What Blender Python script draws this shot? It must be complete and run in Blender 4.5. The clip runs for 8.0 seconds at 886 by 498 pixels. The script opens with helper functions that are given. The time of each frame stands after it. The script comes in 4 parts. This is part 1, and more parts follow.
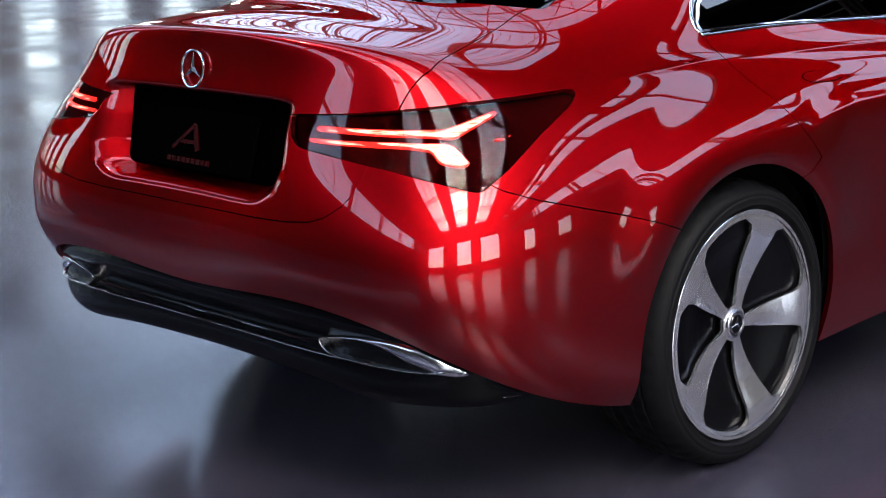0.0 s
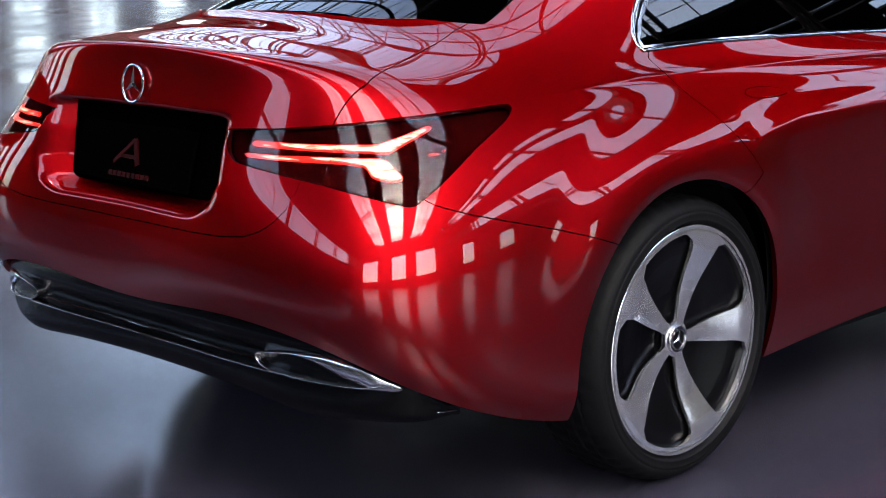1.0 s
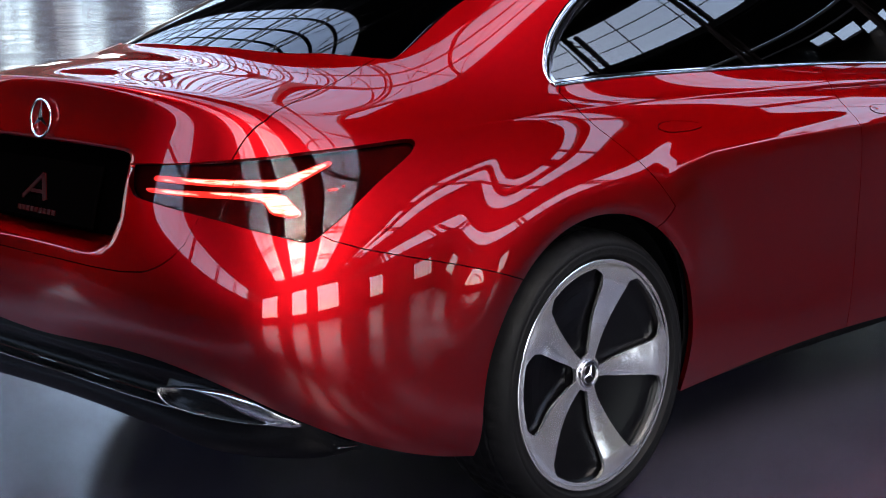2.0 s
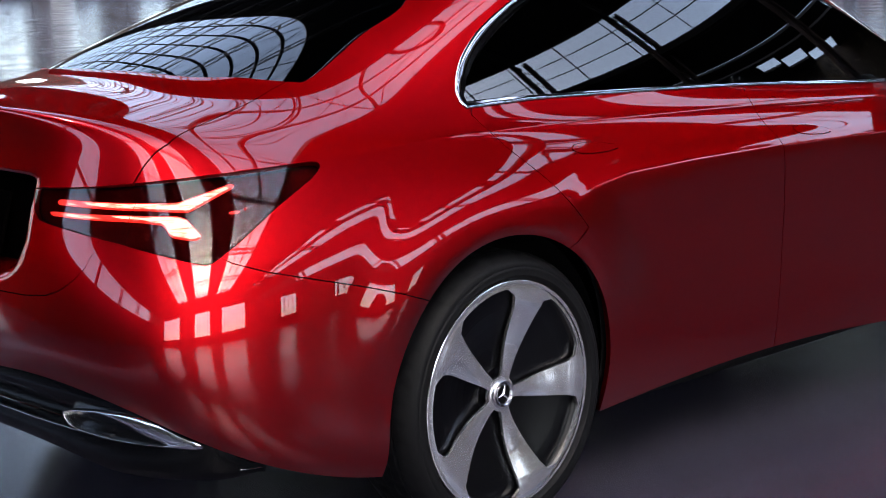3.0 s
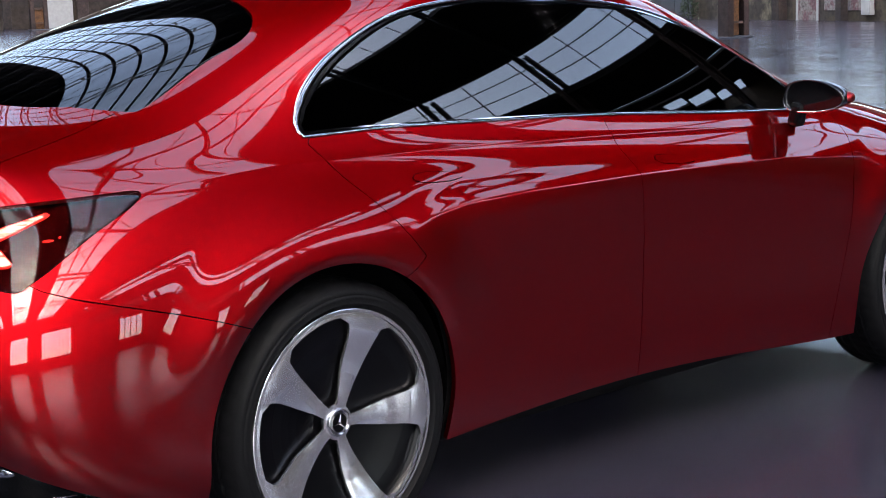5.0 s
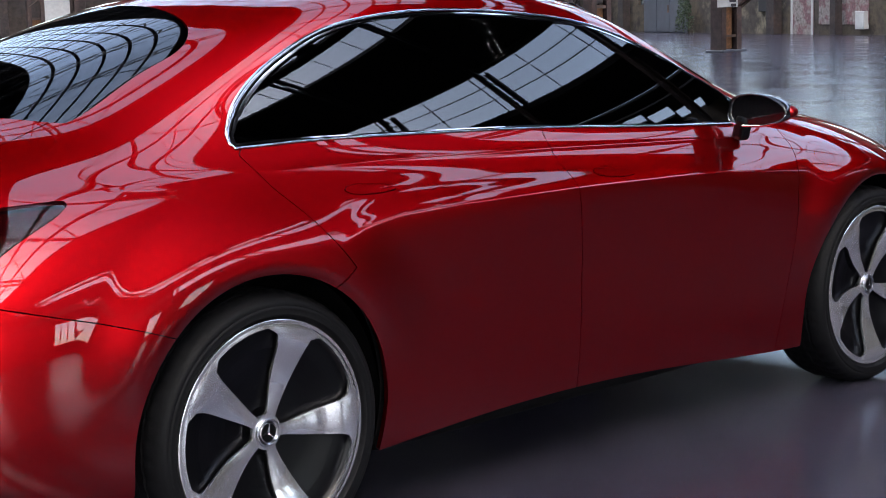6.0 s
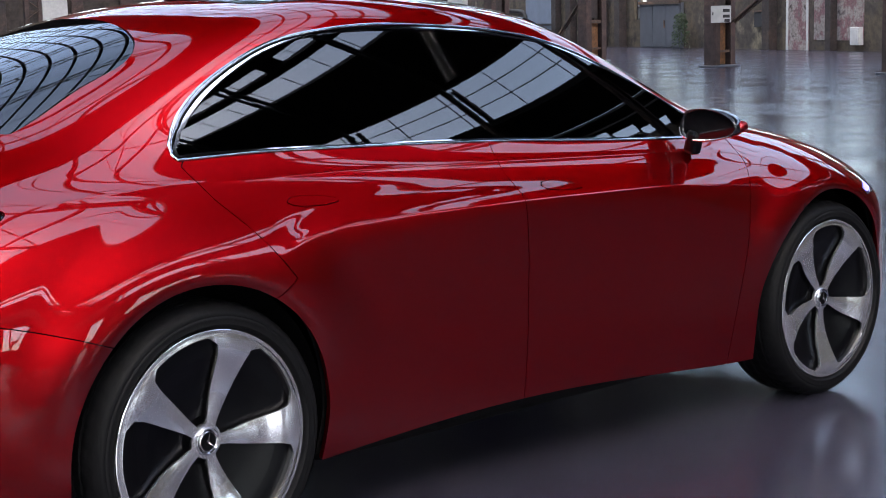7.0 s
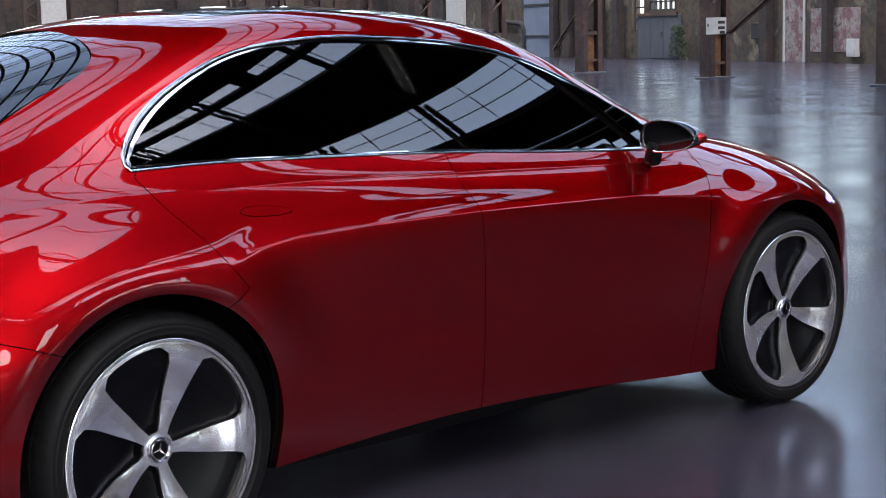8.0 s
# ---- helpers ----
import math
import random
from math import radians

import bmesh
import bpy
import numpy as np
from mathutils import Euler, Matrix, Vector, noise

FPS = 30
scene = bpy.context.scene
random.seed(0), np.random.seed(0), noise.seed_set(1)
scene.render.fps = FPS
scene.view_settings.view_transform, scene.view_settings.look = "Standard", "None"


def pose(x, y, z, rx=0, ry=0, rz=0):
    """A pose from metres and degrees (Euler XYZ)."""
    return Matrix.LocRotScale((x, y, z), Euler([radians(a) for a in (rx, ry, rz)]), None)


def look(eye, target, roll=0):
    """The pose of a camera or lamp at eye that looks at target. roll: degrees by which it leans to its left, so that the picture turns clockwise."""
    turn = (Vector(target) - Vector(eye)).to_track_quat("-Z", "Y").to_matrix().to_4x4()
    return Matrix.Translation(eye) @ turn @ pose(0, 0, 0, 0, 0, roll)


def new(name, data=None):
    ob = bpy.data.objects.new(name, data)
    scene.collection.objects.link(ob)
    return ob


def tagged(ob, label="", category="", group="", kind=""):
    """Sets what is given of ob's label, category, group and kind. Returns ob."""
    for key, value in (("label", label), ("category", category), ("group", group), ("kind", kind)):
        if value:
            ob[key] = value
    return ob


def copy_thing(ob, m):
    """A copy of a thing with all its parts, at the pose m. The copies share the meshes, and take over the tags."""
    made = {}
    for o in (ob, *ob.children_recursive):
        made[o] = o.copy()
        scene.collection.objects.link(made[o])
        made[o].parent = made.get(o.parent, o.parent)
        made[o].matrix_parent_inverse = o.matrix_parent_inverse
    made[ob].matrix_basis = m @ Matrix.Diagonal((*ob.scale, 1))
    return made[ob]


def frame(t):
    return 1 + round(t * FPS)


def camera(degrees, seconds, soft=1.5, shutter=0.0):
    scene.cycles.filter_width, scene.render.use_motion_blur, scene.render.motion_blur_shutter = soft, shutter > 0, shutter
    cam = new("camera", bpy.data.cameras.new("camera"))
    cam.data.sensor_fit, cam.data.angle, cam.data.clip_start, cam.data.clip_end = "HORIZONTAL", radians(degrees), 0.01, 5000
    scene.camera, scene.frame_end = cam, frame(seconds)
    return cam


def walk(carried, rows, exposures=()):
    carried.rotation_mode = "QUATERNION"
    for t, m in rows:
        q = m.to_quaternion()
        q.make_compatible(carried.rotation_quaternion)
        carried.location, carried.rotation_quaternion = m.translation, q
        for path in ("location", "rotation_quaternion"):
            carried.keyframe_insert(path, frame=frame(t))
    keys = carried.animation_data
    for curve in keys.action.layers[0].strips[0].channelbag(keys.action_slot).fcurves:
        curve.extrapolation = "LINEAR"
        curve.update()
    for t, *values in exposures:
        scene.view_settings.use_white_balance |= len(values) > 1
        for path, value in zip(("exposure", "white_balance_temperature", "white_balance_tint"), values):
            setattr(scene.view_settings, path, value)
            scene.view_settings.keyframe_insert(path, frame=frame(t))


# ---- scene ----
cam = camera(31.3, 8.0, soft=0.95)
PATH = [
    (0, (-2.9953, -3.1618, 1.3926), (-1.6943, -1.7093, 0.9480), -1.61),
    (0.5, (-2.9607, -3.1964, 1.3821), (-1.6572, -1.7436, 0.9460), -1.57),
    (1, (-2.9031, -3.2470, 1.3823), (-1.5920, -1.7970, 0.9597), -1.49),
    (1.5, (-2.8321, -3.3043, 1.3870), (-1.5135, -1.8562, 0.9813), -1.43),
    (2, (-2.7536, -3.3737, 1.3917), (-1.4290, -1.9265, 1.0034), -1.43),
    (3.5, (-2.5316, -3.6129, 1.3804), (-1.2026, -2.1596, 1.0316), -1.90),
    (4, (-2.4478, -3.6882, 1.3723), (-1.1208, -2.2307, 1.0336), -1.95),
    (4.5, (-2.3789, -3.7579, 1.3698), (-1.0517, -2.2983, 1.0411), -1.92),
    (6, (-2.2066, -3.9630, 1.3669), (-0.8751, -2.5022, 1.0618), -1.58),
    (6.5, (-2.1650, -4.0297, 1.3649), (-0.8323, -2.5681, 1.0682), -1.44),
    (7, (-2.1246, -4.0954, 1.3640), (-0.7903, -2.6336, 1.0762), -1.33),
    (7.5, (-2.0890, -4.1559, 1.3638), (-0.7540, -2.6932, 1.0835), -1.27),
    (8, (-2.0572, -4.2117, 1.3640), (-0.7220, -2.7481, 1.0902), -1.29),
]
walk(cam, [(t, look(eye, target, roll)) for t, eye, target, roll in PATH], exposures=((0, 3.06), (4, 3.0), (8, 2.86)))

# ---- world and light ----
world = bpy.data.worlds.new("sky")
scene.world = world
world.use_nodes = True
wn, wl = world.node_tree.nodes, world.node_tree.links
sky = wn.new("ShaderNodeTexSky")
sky.sky_type, sky.sun_disc = "NISHITA", False
sky.sun_elevation, sky.sun_rotation = radians(48), radians(200)
sky.air_density, sky.dust_density = 1.0, 2.6
wn["Background"].inputs[1].default_value = 0.15
haze = wn.new("ShaderNodeHueSaturation")
haze.inputs["Saturation"].default_value = 0.85
wl.new(sky.outputs[0], haze.inputs["Color"])
wl.new(haze.outputs[0], wn["Background"].inputs[0])
sun = new("sun", bpy.data.lights.new("sun", "SUN"))
sun.data.energy, sun.data.angle, sun.data.color = 0.4, radians(12), (1.0, 0.96, 0.9)
sun.matrix_world = look((0, 0, 30), (7, -14, 10))


# ---- materials ----
def material(name, base, rough=0.5, metal=0.0, grain=0.0, scale=20.0, bump=0.0, coat=0.0, spec=0.5, dark=0.6):
    """A surface with two scales of variation in colour and roughness and a fine relief."""
    m = bpy.data.materials.new(name)
    m.use_nodes = True
    n, l = m.node_tree.nodes, m.node_tree.links
    p = n["Principled BSDF"]
    p.inputs["Base Color"].default_value = (*base, 1)
    p.inputs["Roughness"].default_value = rough
    p.inputs["Metallic"].default_value = metal
    p.inputs["Specular IOR Level"].default_value = spec
    p.inputs["Coat Weight"].default_value = coat
    p.inputs["Coat Roughness"].default_value = 0.012
    p.inputs["Coat IOR"].default_value = 1.55
    if grain or bump:
        tc = n.new("ShaderNodeTexCoord")
        fine, broad, mix = n.new("ShaderNodeTexNoise"), n.new("ShaderNodeTexNoise"), n.new("ShaderNodeMath")
        fine.inputs["Scale"].default_value, broad.inputs["Scale"].default_value = scale, scale / 9
        fine.inputs["Detail"].default_value, broad.inputs["Detail"].default_value = 6, 4
        l.new(tc.outputs["Object"], fine.inputs["Vector"]), l.new(tc.outputs["Object"], broad.inputs["Vector"])
        mix.operation = "MULTIPLY_ADD"
        mix.inputs[1].default_value = 0.5
        l.new(fine.outputs[0], mix.inputs[0])
        half = n.new("ShaderNodeMath")
        half.operation = "MULTIPLY"
        half.inputs[1].default_value = 0.5
        l.new(broad.outputs[0], half.inputs[0]), l.new(half.outputs[0], mix.inputs[2])
        if grain:
            ramp = n.new("ShaderNodeMapRange")
            ramp.inputs["From Min"].default_value, ramp.inputs["From Max"].default_value = 0.3, 0.7
            l.new(mix.outputs[0], ramp.inputs["Value"])
            blend = n.new("ShaderNodeMix")
            blend.data_type = "RGBA"
            blend.inputs["A"].default_value = (*[c * (1 - grain * dark) for c in base], 1)
            blend.inputs["B"].default_value = (*[min(1, c * (1 + grain * 0.5)) for c in base], 1)
            l.new(ramp.outputs[0], blend.inputs["Factor"]), l.new(blend.outputs["Result"], p.inputs["Base Color"])
            rr = n.new("ShaderNodeMapRange")
            rr.inputs["To Min"].default_value, rr.inputs["To Max"].default_value = rough * 0.8, min(1, rough * 1.25)
            l.new(mix.outputs[0], rr.inputs["Value"]), l.new(rr.outputs[0], p.inputs["Roughness"])
        if bump:
            b = n.new("ShaderNodeBump")
            b.inputs["Strength"].default_value, b.inputs["Distance"].default_value = bump, 0.01
            l.new(mix.outputs[0], b.inputs["Height"]), l.new(b.outputs[0], p.inputs["Normal"])
    return m


def patchy(name, tones, scale, rough, bump, stretch=(1, 1, 1)):
    """An old surface with ragged patches of several tones: layers worn through to one another, and fine dirt over all."""
    m = material(name, tones[0], rough)
    n, l = m.node_tree.nodes, m.node_tree.links
    p = n["Principled BSDF"]
    tc, mp = n.new("ShaderNodeTexCoord"), n.new("ShaderNodeMapping")
    mp.inputs["Scale"].default_value = stretch
    l.new(tc.outputs["Object"], mp.inputs["Vector"])
    noises = []
    for k, (s, d) in enumerate(((scale, 9), (scale * 7, 6))):
        t = n.new("ShaderNodeTexNoise")
        t.inputs["Scale"].default_value, t.inputs["Detail"].default_value, t.inputs["Roughness"].default_value = s, d, 0.62
        l.new(mp.outputs[0], t.inputs["Vector"])
        noises.append(t)
    ramp = n.new("ShaderNodeValToRGB")
    ramp.color_ramp.interpolation = "EASE"
    e = ramp.color_ramp.elements
    e[0].position, e[0].color = 0.30, (*tones[0], 1)
    e[1].position, e[1].color = 0.70, (*tones[-1], 1)
    for k, c in enumerate(tones[1:-1]):
        e.new(0.30 + 0.40 * (k + 1) / (len(tones) - 1)).color = (*c, 1)
    l.new(noises[0].outputs[0], ramp.inputs[0])
    dirt = n.new("ShaderNodeMix")
    dirt.data_type, dirt.blend_type = "RGBA", "MULTIPLY"
    dirt.inputs["Factor"].default_value = 0.7
    grey = n.new("ShaderNodeMapRange")
    grey.inputs["From Min"].default_value, grey.inputs["From Max"].default_value = 0.35, 0.6
    grey.inputs["To Min"].default_value = 0.35
    l.new(noises[1].outputs[0], grey.inputs["Value"])
    l.new(ramp.outputs[0], dirt.inputs["A"]), l.new(grey.outputs[0], dirt.inputs["B"])
    l.new(dirt.outputs["Result"], p.inputs["Base Color"])
    b = n.new("ShaderNodeBump")
    b.inputs["Strength"].default_value, b.inputs["Distance"].default_value = bump, 0.02
    l.new(noises[1].outputs[0], b.inputs["Height"]), l.new(b.outputs[0], p.inputs["Normal"])
    return m


def glowing(name, colour, strength, base=(0.3, 0.01, 0.01)):
    m = material(name, base, 0.3)
    p = m.node_tree.nodes["Principled BSDF"]
    p.inputs["Emission Color"].default_value = (*colour, 1)
    p.inputs["Emission Strength"].default_value = strength
    return m


def glass(name, tint, rough=0.0, ior=1.5):
    m = material(name, tint, rough)
    p = m.node_tree.nodes["Principled BSDF"]
    p.inputs["Transmission Weight"].default_value = 1.0
    p.inputs["IOR"].default_value = ior
    return m


PAINT = material("candy_red_paint", (0.41, 0.0028, 0.006), 0.36, 1.0, coat=1.0)
PAINT.node_tree.nodes["Principled BSDF"].inputs["Coat IOR"].default_value = 1.56
PAINT.node_tree.nodes["Principled BSDF"].inputs["Specular Tint"].default_value = (0.55, 0.01, 0.02, 1)
BLACK = material("gloss_black", (0.006, 0.006, 0.007), 0.12, coat=0.6, grain=0.2, scale=60)
LINER = material("black_liner", (0.005, 0.0048, 0.0052), 0.7, grain=0.2, scale=60, spec=0.06)
APRON_BLACK = material("black_bumper_plastic", (0.003, 0.003, 0.0035), 0.24, grain=0.2, scale=60, spec=0.14)
SATIN = material("satin_chrome", (0.86, 0.86, 0.88), 0.16, 1.0, grain=0.05, scale=30)
CHROME = material("chrome", (0.62, 0.62, 0.64), 0.08, 1.0, grain=0.06, scale=40)
RUBBER = material("tyre_rubber", (0.0055, 0.0055, 0.0062), 0.55, grain=0.3, scale=90, bump=0.15, spec=0.12)
ALLOY = material("polished_alloy", (0.92, 0.92, 0.94), 0.17, 0.92, grain=0.03, scale=2.0)
DARKRIM = material("black_rim_paint", (0.0015, 0.0015, 0.002), 0.3, grain=0.2, scale=90, spec=0.25)
TINTED = glass("tinted_glass", (0.04, 0.045, 0.05), ior=1.6)
CLEAR = glass("clear_lens", (0.9, 0.85, 0.85), ior=1.3)
RED_GLOW = glowing("red_light_strip", (1.0, 0.02, 0.012), 0.25)
HOT_GLOW = glowing("bright_light_blade", (1.0, 0.3, 0.25), 0.52)
gn, gl = HOT_GLOW.node_tree.nodes, HOT_GLOW.node_tree.links
streak, place, squash, tone = gn.new("ShaderNodeTexNoise"), gn.new("ShaderNodeTexCoord"), gn.new("ShaderNodeMapping"), gn.new("ShaderNodeValToRGB")
squash.inputs["Scale"].default_value = (30, 30, 260)
streak.inputs["Scale"].default_value = 1.0
tone.color_ramp.elements[0].position, tone.color_ramp.elements[0].color = 0.36, (0.9, 0.06, 0.03, 1)
tone.color_ramp.elements[1].position, tone.color_ramp.elements[1].color = 0.52, (1.0, 0.44, 0.30, 1)
gl.new(place.outputs["Object"], squash.inputs["Vector"]), gl.new(squash.outputs[0], streak.inputs["Vector"])
gl.new(streak.outputs[0], tone.inputs[0]), gl.new(tone.outputs[0], gn["Principled BSDF"].inputs["Emission Color"])
VIOLET_GLOW = glowing("violet_light_strip", (0.22, 0.18, 1.0), 0.5, (0.05, 0.04, 0.2))
REDLENS = material("dark_red_reflector", (0.030, 0.0010, 0.0011), 0.5, grain=0.6, scale=160, spec=0.0)
HEADLIGHT = material("headlamp_glass", (0.03, 0.02, 0.09), 0.1, coat=1.0, grain=0.3, scale=40)
PLATE_BLACK = material("black_plate_film", (0.0008, 0.0006, 0.0006), 0.4, grain=0.2, scale=60, spec=0.0)
EMBLEM = material("dark_red_emblem", (0.019, 0.0006, 0.0008), 0.5, grain=0.2, scale=60, spec=0.05)
CONCRETE = material("polished_concrete", (0.038, 0.035, 0.050), 0.16, grain=0.4, scale=2.5, spec=0.5)
cn, cl = CONCRETE.node_tree.nodes, CONCRETE.node_tree.links
cn["Principled BSDF"].inputs["IOR"].default_value = 1.48
cn["Principled BSDF"].inputs["Specular Tint"].default_value = (0.90, 0.87, 1.0, 1)
# worn and polished patches
where, worn, span = cn.new("ShaderNodeTexCoord"), cn.new("ShaderNodeTexNoise"), cn.new("ShaderNodeMapRange")
worn.inputs["Scale"].default_value, worn.inputs["Detail"].default_value, worn.inputs["Roughness"].default_value = 0.8, 3, 0.5
span.inputs["From Min"].default_value, span.inputs["From Max"].default_value = 0.38, 0.64
span.inputs["To Min"].default_value, span.inputs["To Max"].default_value = 0.17, 0.27
cl.new(where.outputs["Object"], worn.inputs["Vector"])
cl.new(worn.outputs[0], span.inputs["Value"]), cl.new(span.outputs[0], cn["Principled BSDF"].inputs["Roughness"])
STEEL = patchy("rusty_steel", ((0.035, 0.024, 0.022), (0.075, 0.045, 0.034), (0.16, 0.085, 0.05)), 1.3, 0.75, 0.3)
ROOFSTEEL = material("dark_roof_steel", (0.02, 0.02, 0.023), 0.7, grain=0.4, scale=3)
POST = patchy("red_brown_steel", ((0.018, 0.011, 0.011), (0.045, 0.026, 0.024), (0.085, 0.047, 0.036)), 1.3, 0.75, 0.3)
PLASTER = patchy("stained_plaster", ((0.018, 0.013, 0.010), (0.075, 0.057, 0.038), (0.052, 0.042, 0.036), (0.21, 0.180, 0.125)), 0.6, 0.9, 0.4)
# End walls are kept dark to dim their reflection in the car.
DARKBRICK = patchy("dark_brick", ((0.028, 0.019, 0.017), (0.052, 0.037, 0.030), (0.038, 0.029, 0.027), (0.08, 0.058, 0.05)), 0.5, 0.9, 0.4)
RUST = patchy("orange_rust", ((0.045, 0.022, 0.015), (0.165, 0.075, 0.030), (0.075, 0.038, 0.022)), 2.0, 0.85, 0.3)
GREYDOOR = material("grey_steel_paint", (0.062, 0.068, 0.085), 0.6, grain=0.5, scale=3, bump=0.1)
PIER = patchy("sooty_steel", ((0.012, 0.009, 0.010), (0.030, 0.022, 0.022), (0.055, 0.034, 0.028)), 1.1, 0.8, 0.3)
GRAFFITI = patchy("faded_graffiti", ((0.15, 0.13, 0.12), (0.17, 0.085, 0.095), (0.26, 0.23, 0.22), (0.06, 0.042, 0.045)), 1.7, 0.85, 0.2)
PALE = material("pale_paint", (0.40, 0.40, 0.40), 0.6, grain=0.3, scale=6)
LEAVES = material("dark_leaves", (0.03, 0.05, 0.02), 0.6, grain=0.5, scale=8)
BLUEPANEL = material("blue_grey_sheet", (0.13, 0.16, 0.22), 0.6, grain=0.4, scale=2)
BOARDS = material("dark_roof_boards", (0.016, 0.015, 0.016), 0.85, grain=0.5, scale=2)


# ---- mesh tools ----
def link(name, verts, faces, mat, parent=None, label="", normals=None, smooth=True):
    me = bpy.data.meshes.new(name)
    me.from_pydata([tuple(v) for v in verts], [], faces)
    me.materials.append(mat)
    if smooth:
        me.polygons.foreach_set("use_smooth", [True] * len(me.polygons))
    if normals is not None:
        me.normals_split_custom_set_from_vertices([tuple(v) for v in normals])
    me.update()
    ob = new(name, me)
    ob.parent = parent
    return tagged(ob, label)


def part(name, bm, mat, parent=None, label="", smooth=False):
    """One bmesh as one mesh object under a thing or a part."""
    me = bpy.data.meshes.new(name)
    bmesh.ops.recalc_face_normals(bm, faces=bm.faces)
    bm.to_mesh(me)
    bm.free()
    me.materials.append(mat)
    if smooth:
        me.polygons.foreach_set("use_smooth", [True] * len(me.polygons))
    ob = new(name, me)
    ob.parent = parent
    return tagged(ob, label)


def empty(name, m=None):
    ob = new(name)
    ob.empty_display_size = 0.1
    if m is not None:
        ob.matrix_world = m
    return ob


def box(bm, size, at, turn=(0, 0, 0), bevel=0.0):
    """A bevelled block with its centre at a place."""
    made = bmesh.ops.create_cube(bm, size=1, matrix=pose(*at, *turn) @ Matrix.Diagonal((*size, 1)))["verts"]
    if bevel:
        edges = list({e for v in made for e in v.link_edges})
        bmesh.ops.bevel(bm, geom=edges, offset=bevel, segments=2, affect="EDGES", profile=0.5)
    return bm


def beam(bm, a, b, w, h=None):
    """A straight bar from a to b."""
    a, b = Vector(a), Vector(b)
    d = b - a
    q = d.to_track_quat("Z", "Y").to_matrix().to_4x4()
    bmesh.ops.create_cube(bm, size=1, matrix=Matrix.Translation((a + b) / 2) @ q @ Matrix.Diagonal((w, h or w, d.length, 1)))


def sweep(points, radius, sides=8, closed=False, flat=1.0):
    """Vertices and faces of a tube along points; flat squeezes it across."""
    pts = [Vector(p) for p in points]
    n = len(pts)
    verts, faces, up = [], [], Vector((0, 0, 1))
    for i, p in enumerate(pts):
        a, b = (pts[i - 1], pts[(i + 1) % n]) if closed else (pts[max(i - 1, 0)], pts[min(i + 1, n - 1)])
        t = (b - a).normalized()
        side = t.cross(up)
        side = side.normalized() if side.length > 1e-6 else Vector((1, 0, 0))
        top = side.cross(t)
        r = radius(i / (n - 1)) if callable(radius) else radius
        for k in range(sides):
            c = 2 * math.pi * k / sides
            verts.append(p + side * (math.cos(c) * r * flat) + top * (math.sin(c) * r))
    for i in range(n if closed else n - 1):
        j = (i + 1) % n
        for k in range(sides):
            m = (k + 1) % sides
            faces.append((i * sides + k, i * sides + m, j * sides + m, j * sides + k))
    if not closed:
        faces += [tuple(range(sides - 1, -1, -1)), tuple(range((n - 1) * sides, n * sides))]
    return verts, faces


def spline(points, count, closed=False):
    """A smooth curve through a few points."""
    p = np.array(points, float)
    n = len(p)
    out = []
    spans = n if closed else n - 1
    for s in np.linspace(0, spans, count, endpoint=not closed):
        i = min(int(s), spans - 1)
        f = s - i
        q = [p[k % n] if closed else p[min(max(k, 0), n - 1)] for k in (i - 1, i, i + 1, i + 2)]
        if not closed and i == 0:
            q[0] = 2 * q[1] - q[2]
        if not closed and i == n - 2:
            q[3] = 2 * q[2] - q[1]
        out.append(0.5 * (2 * q[1] + (q[2] - q[0]) * f + (2 * q[0] - 5 * q[1] + 4 * q[2] - q[3]) * f * f + (3 * q[1] - q[0] - 3 * q[2] + q[3]) * f ** 3))
    return np.array(out)


def inside(poly, a, b):
    """Signed distance of the points (a, b) to a closed outline: negative within."""
    poly = np.asarray(poly, float)
    best = np.full(len(a), 1e9)
    odd = np.zeros(len(a), bool)
    for (x0, y0), (x1, y1) in zip(poly, np.roll(poly, -1, 0)):
        dx, dy = x1 - x0, y1 - y0
        t = np.clip(((a - x0) * dx + (b - y0) * dy) / max(dx * dx + dy * dy, 1e-12), 0, 1)
        best = np.minimum(best, np.hypot(a - x0 - t * dx, b - y0 - t * dy))
        if abs(dy) > 1e-12:
            odd ^= ((y0 > b) != (y1 > b)) & (a < x0 + (b - y0) * dx / dy)
    return np.where(odd, -best, best)


